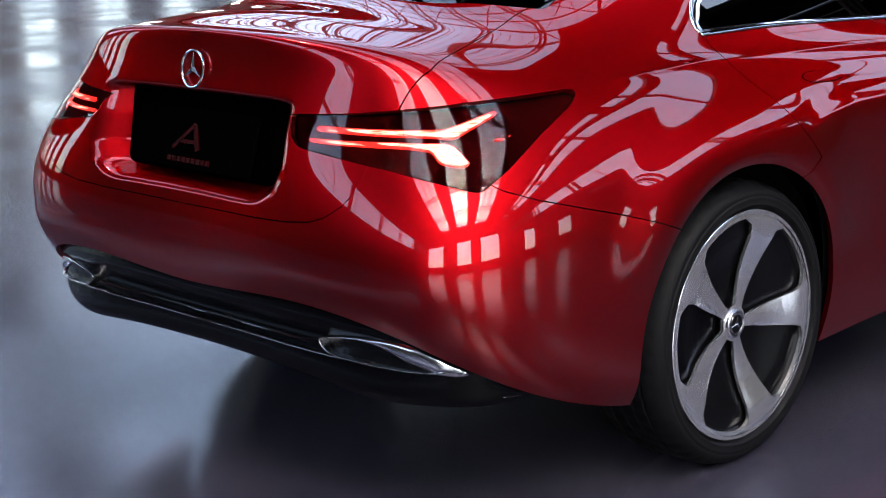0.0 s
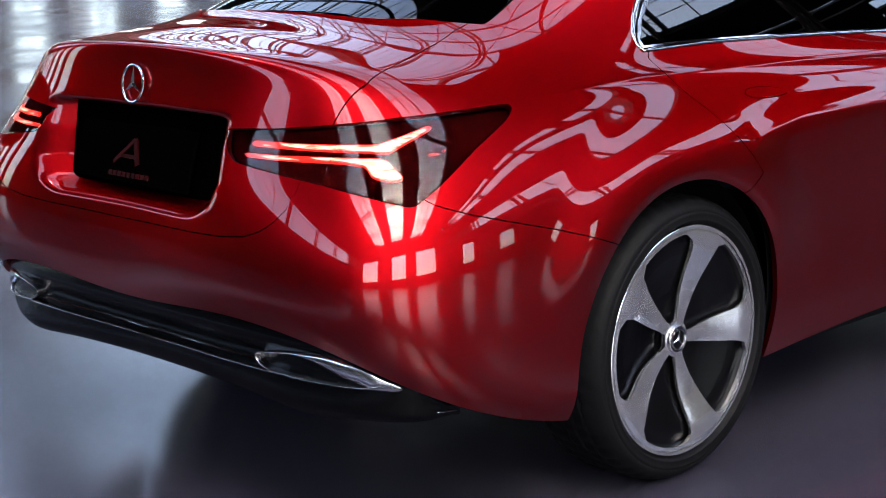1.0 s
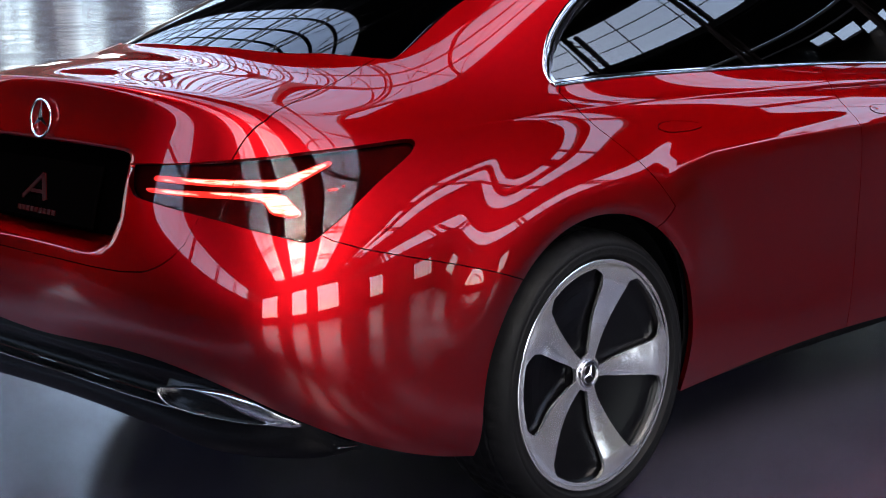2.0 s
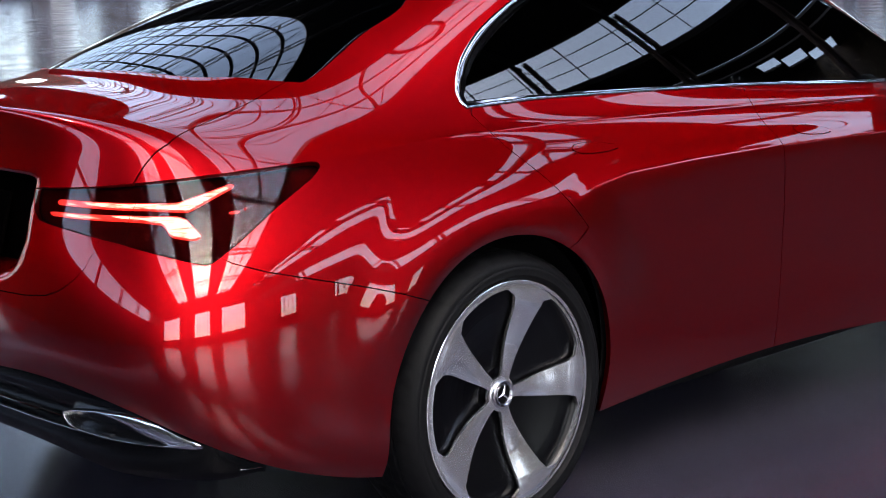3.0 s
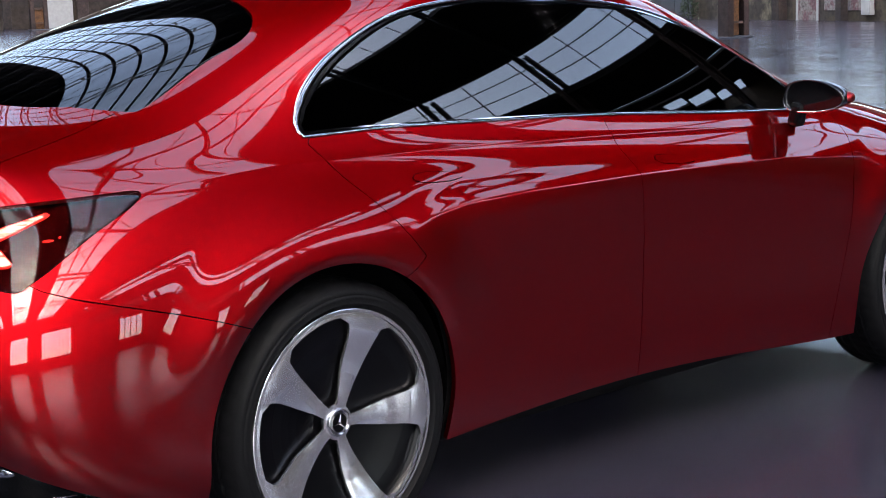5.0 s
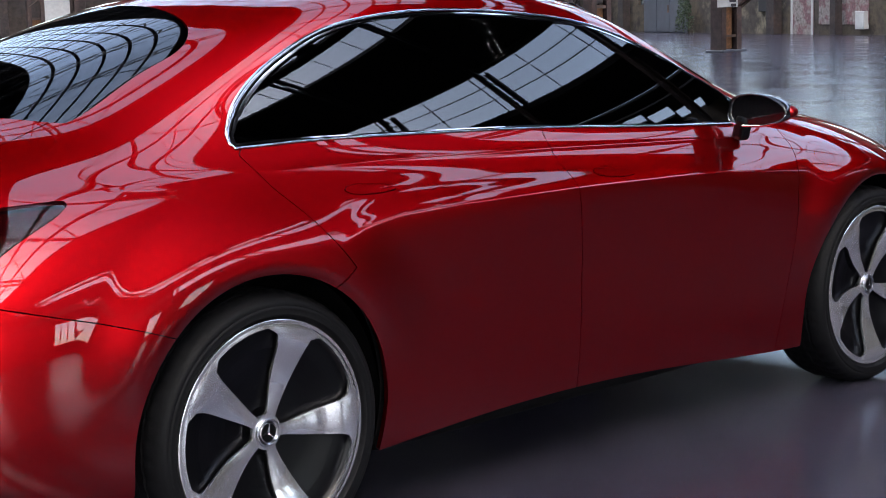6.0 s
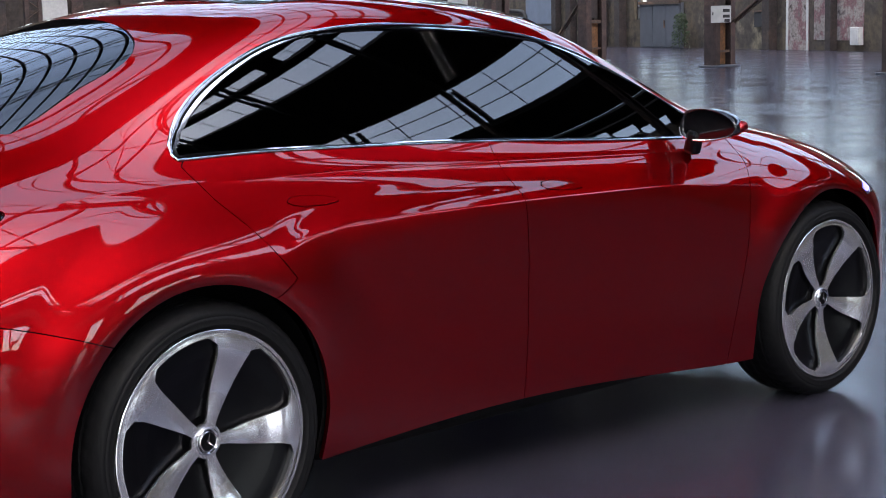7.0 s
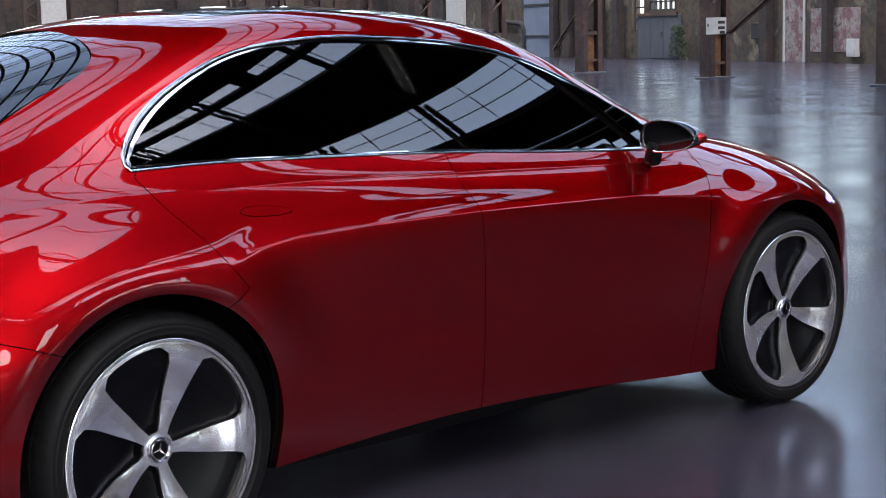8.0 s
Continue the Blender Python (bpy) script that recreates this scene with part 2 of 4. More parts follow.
class Skin:
    """A piece of a smooth surface: places, normals and faces, to be cut along the zero line of a field."""

    def __init__(self, v, n, f):
        self.v, self.n, self.f = v, n, f

    def tidy(self):
        used = sorted({i for face in self.f for i in face})
        at = {k: i for i, k in enumerate(used)}
        return Skin(self.v[used], self.n[used], [tuple(at[i] for i in face) for face in self.f])

    def cut(self, field):
        """Two skins: where the field is negative, and the rest."""
        d = np.asarray(field, float)
        d = np.where(np.abs(d) < 1e-7, 1e-7, d)
        v, n, extra, made = list(self.v), list(self.n), {}, None
        low, high = [], []
        neg = d < 0
        for face in self.f:
            s = [neg[i] for i in face]
            if all(s):
                low.append(face)
            elif not any(s):
                high.append(face)
            else:
                a, b = [], []
                for k, i in enumerate(face):
                    j = face[(k + 1) % len(face)]
                    (a if neg[i] else b).append(i)
                    if neg[i] != neg[j]:
                        key = (min(i, j), max(i, j))
                        if key not in extra:
                            t = d[key[0]] / (d[key[0]] - d[key[1]])
                            extra[key] = len(v)
                            v.append(self.v[key[0]] * (1 - t) + self.v[key[1]] * t)
                            w = self.n[key[0]] * (1 - t) + self.n[key[1]] * t
                            n.append(w / max(np.linalg.norm(w), 1e-9))
                        a.append(extra[key]), b.append(extra[key])
                if len(a) > 2:
                    low.append(tuple(a))
                if len(b) > 2:
                    high.append(tuple(b))
        v, n = np.array(v), np.array(n)
        return Skin(v, n, low).tidy(), Skin(v, n, high).tidy()

    def shifted(self, d):
        return Skin(self.v + self.n * d, self.n, self.f)

    def mirrored(self):
        s = np.array((1, -1, 1))
        return Skin(self.v * s, self.n * s, [face[::-1] for face in self.f])

    def joined(self, other):
        k = len(self.v)
        return Skin(np.vstack((self.v, other.v)), np.vstack((self.n, other.n)), self.f + [tuple(i + k for i in face) for face in other.f])

    def rim(self, depth, keep_middle=True):
        """The same with its open edges turned inwards, as pressed panels are."""
        count = {}
        for face in self.f:
            for i, j in zip(face, face[1:] + face[:1]):
                count[(i, j)] = count.get((i, j), 0) + 1
        edges = [(i, j) for (i, j) in count if (j, i) not in count]
        if keep_middle:
            edges = [(i, j) for i, j in edges if not (abs(self.v[i][1]) < 1e-4 and abs(self.v[j][1]) < 1e-4)]
        v, n, f, at = list(self.v), list(self.n), list(self.f), {}
        for i, j in edges:
            for k in (i, j):
                if k not in at:
                    at[k] = len(v)
                    v += [self.v[k], self.v[k] - self.n[k] * depth]
                    n += [np.zeros(3), np.zeros(3)]
            e = self.v[j] - self.v[i]
            out = np.cross(e, self.n[i])
            out = out / max(np.linalg.norm(out), 1e-9)
            for k in (i, j):
                n[at[k]] = n[at[k]] + out
                n[at[k] + 1] = n[at[k] + 1] + out
            f.append((at[j], at[i], at[i] + 1, at[j] + 1))
        n = [w / max(np.linalg.norm(w), 1e-9) for w in n]
        return Skin(np.array(v), np.array(n), f)

    def welded(self):
        """The same with the places along the middle shared by both halves."""
        at, new_of = {}, []
        for i, p in enumerate(self.v):
            key = ("m", *np.round(p, 5)) if abs(p[1]) < 1e-5 else i
            at.setdefault(key, i)
            new_of.append(at[key])
        f = [tuple(dict.fromkeys(new_of[i] for i in face)) for face in self.f]
        return Skin(self.v, self.n, [face for face in f if len(face) > 2]).tidy()

    def pane(self, thick):
        """A closed sheet: an outer and an inner face joined round the edge."""
        count = {(i, j) for face in self.f for i, j in zip(face, face[1:] + face[:1])}
        k = len(self.v)
        f = self.f + [tuple(i + k for i in face[::-1]) for face in self.f]
        f += [(j, i, i + k, j + k) for i, j in count if (j, i) not in count]
        return Skin(np.vstack((self.v, self.v - self.n * thick)), np.vstack((self.n, -self.n)), f)

    def put(self, name, mat, parent=None, label=""):
        return link(name, self.v, self.f, mat, parent, label, self.n)


def bspline_rows(p, per, head, tail):
    """A uniform cubic B-spline through rows of control places, with the ghost rows given."""
    q = np.concatenate((head[None], p, tail[None]))
    out = []
    for i in range(len(p) - 1):
        for f in np.linspace(0, 1, per, endpoint=False):
            w = ((1 - f) ** 3 / 6, (3 * f ** 3 - 6 * f * f + 4) / 6, (-3 * f ** 3 + 3 * f * f + 3 * f + 1) / 6, f ** 3 / 6)
            out.append(sum(a * b for a, b in zip(w, q[i:i + 4])))
    out.append((q[-3] + 4 * q[-2] + q[-1]) / 6)
    return np.array(out)


FLIP = np.array((1, -1, 1))


def surface(cage, across, along):
    """The smooth half of a body (y below zero) over a cage of rails, each from the rear middle to the front middle."""
    def once(c, m, k):
        s = bspline_rows(c, k, 2 * c[0] - c[1], c[-2] * FLIP)
        s = np.swapaxes(s, 0, 1)
        s = bspline_rows(s, m, s[1] * FLIP, s[-2] * FLIP)
        return np.swapaxes(s, 0, 1)
    c = cage.copy()
    for _ in range(3):
        c = c + (cage - once(c, 1, 1))
    s = once(c, across, along)
    s[:, 0, 1] = s[:, -1, 1] = 0
    s[-1, :, 1] = 0
    return s


# ---- car: design lines ----
# Each rail runs round the right half: rear middle, rear corner, along the side, front corner, front middle.
def rail(*p):
    return [(x, -y, z) for x, y, z in p]


SILL = rail((-.985, 0, .490), (-.975, .35, .499), (-0.925, 0.694, 0.508), (-0.797, 0.846, 0.368), (-0.42, 0.868, 0.208), (0, .84, .20), (.40, .855, .22), (.9, .855, .247),
            (1.4, .855, .24), (1.9, .855, .20), (2.26, .85, .158), (2.65, .85, .2), (3.06, .878, .2), (3.27, .70, .2), (3.42, .35, .2), (3.45, 0, .2))
LOWER = rail((-1, 0, 0.548), (-0.99, 0.35, 0.552), (-0.9596, 0.709, 0.556), (-0.835, 0.865, 0.450), (-0.42, 0.904, 0.280), (0, .895, .29), (.42, .872, .34), (.9, .872, .34),
             (1.4, .872, .34), (1.9, .872, .33), (2.3, .875, .32), (2.65, .88, .33), (3.065, .884, .32), (3.30, .72, .32), (3.45, .36, .32), (3.48, 0, .32))
WAIST = rail((-1.006, 0, 0.612), (-0.996, 0.36, 0.612), (-0.977, 0.715, 0.605), (-0.86, 0.883, 0.56), (-0.43, 0.899, 0.53), (0, .905, .55), (.43, .89, .53), (.9, .888, .53),
             (1.4, .888, .53), (1.9, .888, .53), (2.3, .89, .52), (2.65, .905, .53), (3.075, .892, .50), (3.31, .73, .48), (3.46, .37, .48), (3.49, 0, .48))
FLANK = rail((-.996, 0, .685), (-.986, .36, .685), (-0.965, 0.71, 0.68), (-0.843, 0.868, 0.69), (-0.43, 0.887, 0.7), (0, .905, .72), (.43, .90, .72), (.9, .898, .72),
             (1.4, .898, .71), (1.9, .898, .69), (2.3, .90, .66), (2.65, .91, .68), (3.055, .882, .62), (3.29, .725, .58), (3.44, .37, .58), (3.47, 0, .58))
CREASE = rail((-.975, 0, .78), (-.964, .36, .78), (-0.9276, 0.689, 0.78), (-0.79, 0.822, 0.79), (-0.42, 0.8532, 0.8), (0, .885, .80), (.43, .903, .813), (.9, .902, .83),
              (1.4, .90, .83), (1.9, .898, .80), (2.3, .895, .745), (2.65, .895, .755), (3.012, .848, .70), (3.26, .70, .66), (3.42, .37, .66), (3.45, 0, .66))
OVER = rail((-.945, 0, .90), (-.93, .36, .895), (-0.854, 0.643, 0.885), (-0.724, 0.769, 0.88), (-0.41, 0.807, 0.885), (0, .845, .88), (.42, .858, .868), (.9, .866, .870),
            (1.4, .866, .862), (1.9, .862, .835), (2.28, .86, .80), (2.62, .85, .815), (2.95, .79, .77), (3.20, .66, .74), (3.37, .36, .74), (3.40, 0, .74))
SHOULDER = rail((-.92, 0, 1.02), (-.90, .36, 1.015), (-0.798, 0.61, 0.985), (-0.653, 0.7025, 0.955), (-0.4, 0.7485, 0.95), (0, .79, .945), (.42, .826, .925), (.9, .835, .915),
                (1.4, .835, .905), (1.9, .832, .88), (2.25, .825, .855), (2.55, .79, .86), (2.85, .73, .835), (3.10, .61, .81), (3.28, .34, .80), (3.31, 0, .80))
LIP = rail((-.915, 0, 1.083), (-.89, .36, 1.075), (-.765, .585, 1.035), (-.61, .655, .99), (-.40, .70, .985), (0, .755, .985), (.42, .796, .975), (.9, .806, .962),
           (1.4, .806, .944), (1.88, .802, .92), (2.2, .78, .905), (2.48, .73, .905), (2.75, .66, .885), (2.98, .55, .865), (3.15, .32, .86), (3.18, 0, .86))
BELT = rail((-.87, 0, 1.09), (-.84, .35, 1.083), (-.71, .55, 1.05), (-.55, .62, 1.02), (-.36, .66, 1.02), (.02, .725, 1.025), (.42, .765, 1.028), (.9, .775, 1.012),
            (1.4, .775, .988), (1.87, .768, .958), (2.17, .745, .943), (2.43, .69, .94), (2.63, .60, .935), (2.80, .48, .93), (2.92, .28, .93), (2.95, 0, .93))
DECK = rail((-.70, 0, 1.12), (-.67, .33, 1.11), (-.54, .50, 1.08), (-.40, .57, 1.06), (-.22, .61, 1.07), (.08, .69, 1.10), (.44, .735, 1.12), (.9, .745, 1.11),
            (1.4, .745, 1.085), (1.80, .735, 1.045), (2.07, .705, 1.015), (2.28, .64, .995), (2.43, .545, .99), (2.54, .43, .985), (2.62, .25, .983), (2.64, 0, .983))
GLASS_FOOT = rail((-.52, 0, 1.14), (-.49, .30, 1.135), (-.40, .44, 1.11), (-.27, .52, 1.11), (-.06, .575, 1.15), (.18, .64, 1.20), (.48, .685, 1.22), (.9, .70, 1.215),
                  (1.38, .70, 1.185), (1.72, .695, 1.14), (1.95, .665, 1.09), (2.12, .60, 1.06), (2.25, .51, 1.05), (2.35, .40, 1.045), (2.42, .23, 1.04), (2.44, 0, 1.04))
GLASS_MID = rail((-.20, 0, 1.275), (-.18, .27, 1.265), (-.12, .39, 1.24), (-.02, .46, 1.235), (.12, .53, 1.255), (.30, .595, 1.295), (.54, .635, 1.315), (.9, .655, 1.31),
                 (1.32, .65, 1.28), (1.62, .64, 1.235), (1.80, .61, 1.20), (1.93, .545, 1.18), (2.03, .46, 1.175), (2.11, .355, 1.172), (2.16, .2, 1.17), (2.18, 0, 1.17))
GLASS_HEAD = rail((.20, 0, 1.39), (.21, .25, 1.38), (.23, .36, 1.36), (.27, .43, 1.35), (.34, .49, 1.355), (.46, .545, 1.375), (.63, .58, 1.385), (.92, .60, 1.38),
                  (1.25, .60, 1.358), (1.50, .585, 1.325), (1.64, .55, 1.305), (1.74, .485, 1.297), (1.81, .405, 1.295), (1.87, .31, 1.297), (1.91, .17, 1.30), (1.92, 0, 1.30))
ROOF_EDGE = rail((.45, 0, 1.432), (.455, .2, 1.425), (.47, .3, 1.413), (.5, .37, 1.408), (.55, .42, 1.41), (.63, .46, 1.418), (.75, .485, 1.425), (.95, .495, 1.42),
                 (1.18, .49, 1.405), (1.36, .475, 1.392), (1.48, .44, 1.385), (1.56, .38, 1.382), (1.61, .31, 1.382), (1.65, .23, 1.384), (1.68, .13, 1.386), (1.69, 0, 1.388))
CROWN = rail((.75, 0, 1.452), (.755, .12, 1.45), (.76, .19, 1.447), (.78, .24, 1.445), (.81, .27, 1.445), (.86, .29, 1.446), (.92, .3, 1.446), (1.0, .3, 1.443),
             (1.1, .295, 1.438), (1.19, .28, 1.433), (1.26, .255, 1.43), (1.31, .22, 1.428), (1.35, .18, 1.428), (1.37, .135, 1.428), (1.39, .075, 1.428), (1.4, 0, 1.428))
RIDGE = [(0.95 + 0.017 * i, 0.0, 1.455 - 0.0004 * i) for i in range(16)]
RAILS = [SILL, LOWER, WAIST, FLANK, CREASE, OVER, SHOULDER, LIP, BELT, DECK, GLASS_FOOT, GLASS_MID, GLASS_HEAD, ROOF_EDGE, CROWN, RIDGE]
ACROSS, ALONG = 20, 16


def faired(cage, pull, keep):
    """The rails with their small unevenness eased out, each place held towards where it was drawn."""
    v, u = cage.shape[:2]

    def third(n, mirror):
        rows = []
        for i in range(-1 if mirror else 0, n - 2 if mirror else n - 3):
            row = np.zeros(n)
            for k, c in zip(range(i, i + 4), (-1, 3, -3, 1)):
                row[-k if k < 0 else (2 * (n - 1) - k if k >= n else k)] += c
            rows.append(row)
        return np.array(rows)
    du = np.kron(np.eye(v), third(u, False))
    dv = np.kron(third(v, False), np.eye(u))
    a = du.T @ du * pull[0] + dv.T @ dv * pull[1] + np.diag(keep.reshape(-1))
    out = np.stack([np.linalg.solve(a, keep.reshape(-1) * cage[..., k].reshape(-1)) for k in range(3)], -1).reshape(cage.shape)
    out[:, 0], out[:, -1], out[-1] = cage[:, 0], cage[:, -1], cage[-1]
    return out


cage = np.array(RAILS)
held = np.ones(cage.shape[:2])
held[4] = 4
held[6:9, :4] = 6
held[:2] = 4
held[:, 2:5] = 4
held[:, :2] = held[:, -2:] = 8
held[9:14, 5:10] = .5
cage = faired(cage, (.8, .12), held)
grid = surface(cage, ACROSS, ALONG)


def ease(a, b, t):
    t = np.clip((t - a) / (b - a), 0, 1)
    return t * t * (3 - 2 * t)


CREASE_X = (.2, .25, .32, .45, .7, 1.1, 1.5, 1.8, 2.1, 2.4)
CREASE_Z = (.765, .79, .815, .835, .841, .839, .831, .825, .80, .77)

# the number plate's recess, pressed into the boot lid
reach = np.interp(grid[..., 2], (.70, .75, .80, .87), (.30, .36, .377, .366))
hollow = ease(reach + .008, reach - .095, -grid[..., 1]) * ease(.712, .755, grid[..., 2]) * ease(.945, .928, grid[..., 2])
grid[..., 0] += np.where(grid[..., 0] < -.7, 0.075 * hollow, 0)
NV, NU = grid.shape[:2]


def grid_normals(g):
    du, dv = np.gradient(g, axis=1), np.gradient(g, axis=0)
    du[:, 0], du[:, -1] = g[:, 1] - g[:, 1] * FLIP, g[:, -2] * FLIP - g[:, -2]
    n = np.cross(du, dv)
    n /= np.maximum(np.linalg.norm(n, axis=2, keepdims=True), 1e-12)
    return n


# the sharp crease along the flank, rising from the rear arch to the front wing, with a shallow hollow above it
rise = grid[..., 2] - np.interp(grid[..., 0], CREASE_X, CREASE_Z)
ridge = np.where(rise > 0, np.exp(-rise / .016) * .0085 - .0030 * np.exp(-((rise - .045) / .022) ** 2), .0085 * np.exp(rise / .10))
grid[..., 1] -= np.where(grid[..., 1] < -.5, ridge * ease(.17, .40, grid[..., 0]) * ease(2.35, 1.9, grid[..., 0]), 0)
# a second, fainter edge under the side windows
rise = np.abs(grid[..., 2] - np.interp(grid[..., 0], (-.5, -.2, .0, .07, .52, 1.1, 1.9, 2.3), (.945, .963, .971, .97, .966, .950, .918, .90)))
grid[..., 1] -= np.where(grid[..., 1] < -.5, .0045 * np.exp(-rise / .013) * ease(-.42, -.15, grid[..., 0]) * ease(2.3, 1.9, grid[..., 0]), 0)


# the wheel arches: a flared band round each opening, its edge rolled in
for ax in (0.0, 2.65):
    d = np.where(grid[..., 2] > .345, np.hypot(grid[..., 0] - ax, grid[..., 2] - .345), np.abs(grid[..., 0] - ax)) - .392
    flare = .021 * ease(.21, .045, d) * ease(.42, .66, grid[..., 2]) * ease(-.62, -.36, grid[..., 0] - ax)
    grid[..., 1] += np.where(grid[..., 1] < -.5, .011 * np.clip(1 - d / .03, 0, 1.3) ** 2 * ease(.45, .68, grid[..., 2]) - flare, 0)
normals = grid_normals(grid)
half = Skin(grid.reshape(-1, 3), normals.reshape(-1, 3), [(i * NU + j, i * NU + j + 1, (i + 1) * NU + j + 1, (i + 1) * NU + j) for i in range(NV - 1) for j in range(NU - 1)])


# ---- car: cuts ----
def cells(s):
    return s.v[:, 0], -s.v[:, 1], s.v[:, 2]


def arch_field(s, cx, r=0.392):
    x, w, z = cells(s)
    d = np.where(z > 0.345, np.hypot(x - cx, z - 0.345), np.abs(x - cx) + 0.06 * (0.345 - z)) - r
    return np.where(w > 0.45, d, 1.0)


def panel(s, field, gap=0.0014):
    """Two panels with a shut line between them."""
    return s.cut(field + gap)[0], s.cut(field - gap)[1]


def pair(s, name, mat, parent, label=""):
    """A panel and its mirror image, as two parts."""
    return [k.put(name, mat, parent, label) for k in (s, s.mirrored())]


def whole(s, name, mat, parent, label=""):
    """A panel and its mirror image, as one part."""
    return s.joined(s.mirrored()).welded().put(name, mat, parent, label)


def sheet(s, thick, name, mat, parent, label="", both=False):
    """A pane: an outer and an inner face with closed edges."""
    if both:
        return s.joined(s.mirrored()).welded().pane(thick).put(name, mat, parent, label)
    return pair(s.pane(thick), name, mat, parent, label)


def blown(s, axis, terms, barrel=0.0):
    """A pane as one fair sweep: its depth along an axis as a low polynomial of the other two coordinates."""
    a, b = [k for k in range(3) if k != axis]
    p, q = s.v[:, a], (np.abs(s.v[:, b]) if axis == 2 else s.v[:, b])
    m = np.stack([p ** i * q ** j for i, j in terms], 1)
    c = np.linalg.lstsq(m, s.v[:, axis] - barrel * (q - 1.15) ** 2, rcond=None)[0]
    v = s.v.copy()
    v[:, axis] = m @ c + barrel * (q - 1.15) ** 2
    dp = sum(k * i * p ** max(i - 1, 0) * q ** j for k, (i, j) in zip(c, terms))
    dq = sum(k * j * p ** i * q ** max(j - 1, 0) for k, (i, j) in zip(c, terms)) + 2 * barrel * (q - 1.15)
    n = np.zeros_like(v)
    sign = 1 if axis == 2 else -1
    n[:, axis] = sign
    n[:, a] = -sign * dp
    n[:, b] = -sign * dq * (np.sign(s.v[:, b] - 1e-9) if axis == 2 else 1)
    return Skin(v, n / np.linalg.norm(n, axis=1, keepdims=True), s.f)


AXLES = (0.0, 2.65)
for ax in AXLES:
    half = half.cut(arch_field(half, ax))[1]

DLO = spline([(.052, 1.040), (.062, 1.075), (.125, 1.148), (.245, 1.229), (.439, 1.312), (.64, 1.348), (.90, 1.357), (1.284, 1.329), (1.528, 1.284), (1.784, 1.194), (2.03, 1.078), (2.13, 1.018)], 70)
DLO = np.vstack((DLO, spline([(2.145, .945), (1.616, .972), (1.129, 1.003), (.702, 1.019), (.332, 1.028), (.062, 1.024)], 30)))
REAR_GLASS = spline([(-.53, -.15), (-.53, 0), (-.495, .30), (-.40, .435), (-.315, .515), (-.27, .525), (-.08, .487), (.06, .475), (.125, .435), (.16, .36), (.185, .2), (.19, 0), (.19, -.15)], 70)
WINDSHIELD = spline([(1.72, -.2), (1.72, 0), (1.68, .30), (1.60, .47), (1.62, .54), (1.90, .60), (2.13, .605), (2.30, .50), (2.42, .28), (2.45, 0), (2.45, -.2)], 60)
ROOF_GLASS = spline([(.50, -.2), (.50, 0), (.52, .25), (.60, .40), (.9, .455), (1.3, .455), (1.55, .42), (1.64, .30), (1.68, 0), (1.68, -.2)], 60)
TAIL_LAMP = np.array([(-.570, .915), (-.535, .918), (-.37, .926), (-.181, .937), (-.007, .945), (.147, .948), (.290, .951), (.318, .948), (.323, .940), (.306, .922), (.214, .875), (.11, .812), (.035, .775),
                      (.009, .777), (-.091, .796), (-.243, .821), (-.404, .838), (-.540, .852), (-.562, .872)])
BAR_HIGH = np.array([(-.50, .902), (-.228, .904), (-.075, .904), (.075, .934), (.092, .927), (-.041, .884), (-.159, .889), (-.49, .889)])
BAR_LOW = np.array([(-.523, .875), (-.245, .880), (-.075, .878), (-.045, .872), (.012, .833), (-.025, .829), (-.091, .838), (-.115, .861), (-.184, .866), (-.245, .867), (-.517, .864)])
CORE_HIGH = BAR_HIGH + np.array([(.035, 0)] + [(0, 0)] * 2 + [(-.012, -.003)] * 2 + [(0, 0)] * 2 + [(.03, 0)])
CORE_LOW = BAR_LOW + np.array([(.035, 0)] + [(0, 0)] * 9 + [(.03, 0)])
GLINT = np.array([(.077, .879), (.137, .886), (.139, .880), (.079, .873)])


def side_window(s):
    x, w, z = cells(s)
    return np.where(w > 0.4, inside(DLO, x, z), 1.0)


def over(poly, s):
    x, w, z = cells(s)
    return np.where(z > 0.9, inside(poly, x, w), 1.0)


def lamp_field(s, poly=TAIL_LAMP):
    x, w, z = cells(s)
    return np.where(x < -.2, inside(poly, w + x, z), 1.0)


def lamp_split(s):
    x, w, z = cells(s)
    return (w + x) + .181 + (.937 - z) * .55


def flank(poly, s):
    x, w, z = cells(s)
    return np.where(w > 0.55, inside(poly, x, z), 1.0)


def boot_field(s):
    """The boot lid: its edge seen from above, and seen from behind."""
    x, w, z = cells(s)
    edge = np.interp(x, (-.80, -.74, -.654, -.516, -.378, -.30), (.618, .622, .593, .550, .512, .505))
    low = np.interp(w, (0, .30, .42, .50, .545, .58, .605, .63), (.684, .689, .694, .703, .718, .742, .775, .93))
    top = np.maximum(w - edge, x + .27)
    back = np.maximum(low - z, w - np.interp(z, (.75, .81, .86, .94), (.61, .619, .615, .618)))
    return np.where(x > -.25, 1.0, np.where(z > .945, top, back))


def bumper_field(s):
    x, w, z = cells(s)
    line = np.interp(x, (-.9, -.74, -.674, -.574, -.45, -.36, -.25), (.90, .775, .750, .722, .688, .660, .62))
    return np.where(x > -.2, 1.0, z - line)


car = tagged(empty("car"), "glossy candy red saloon with chrome window trim and polished wheels", "car")

# lining behind the panels and the panes
lining = half.shifted(-.03)
whole(lining, "inner_shell", LINER, car)

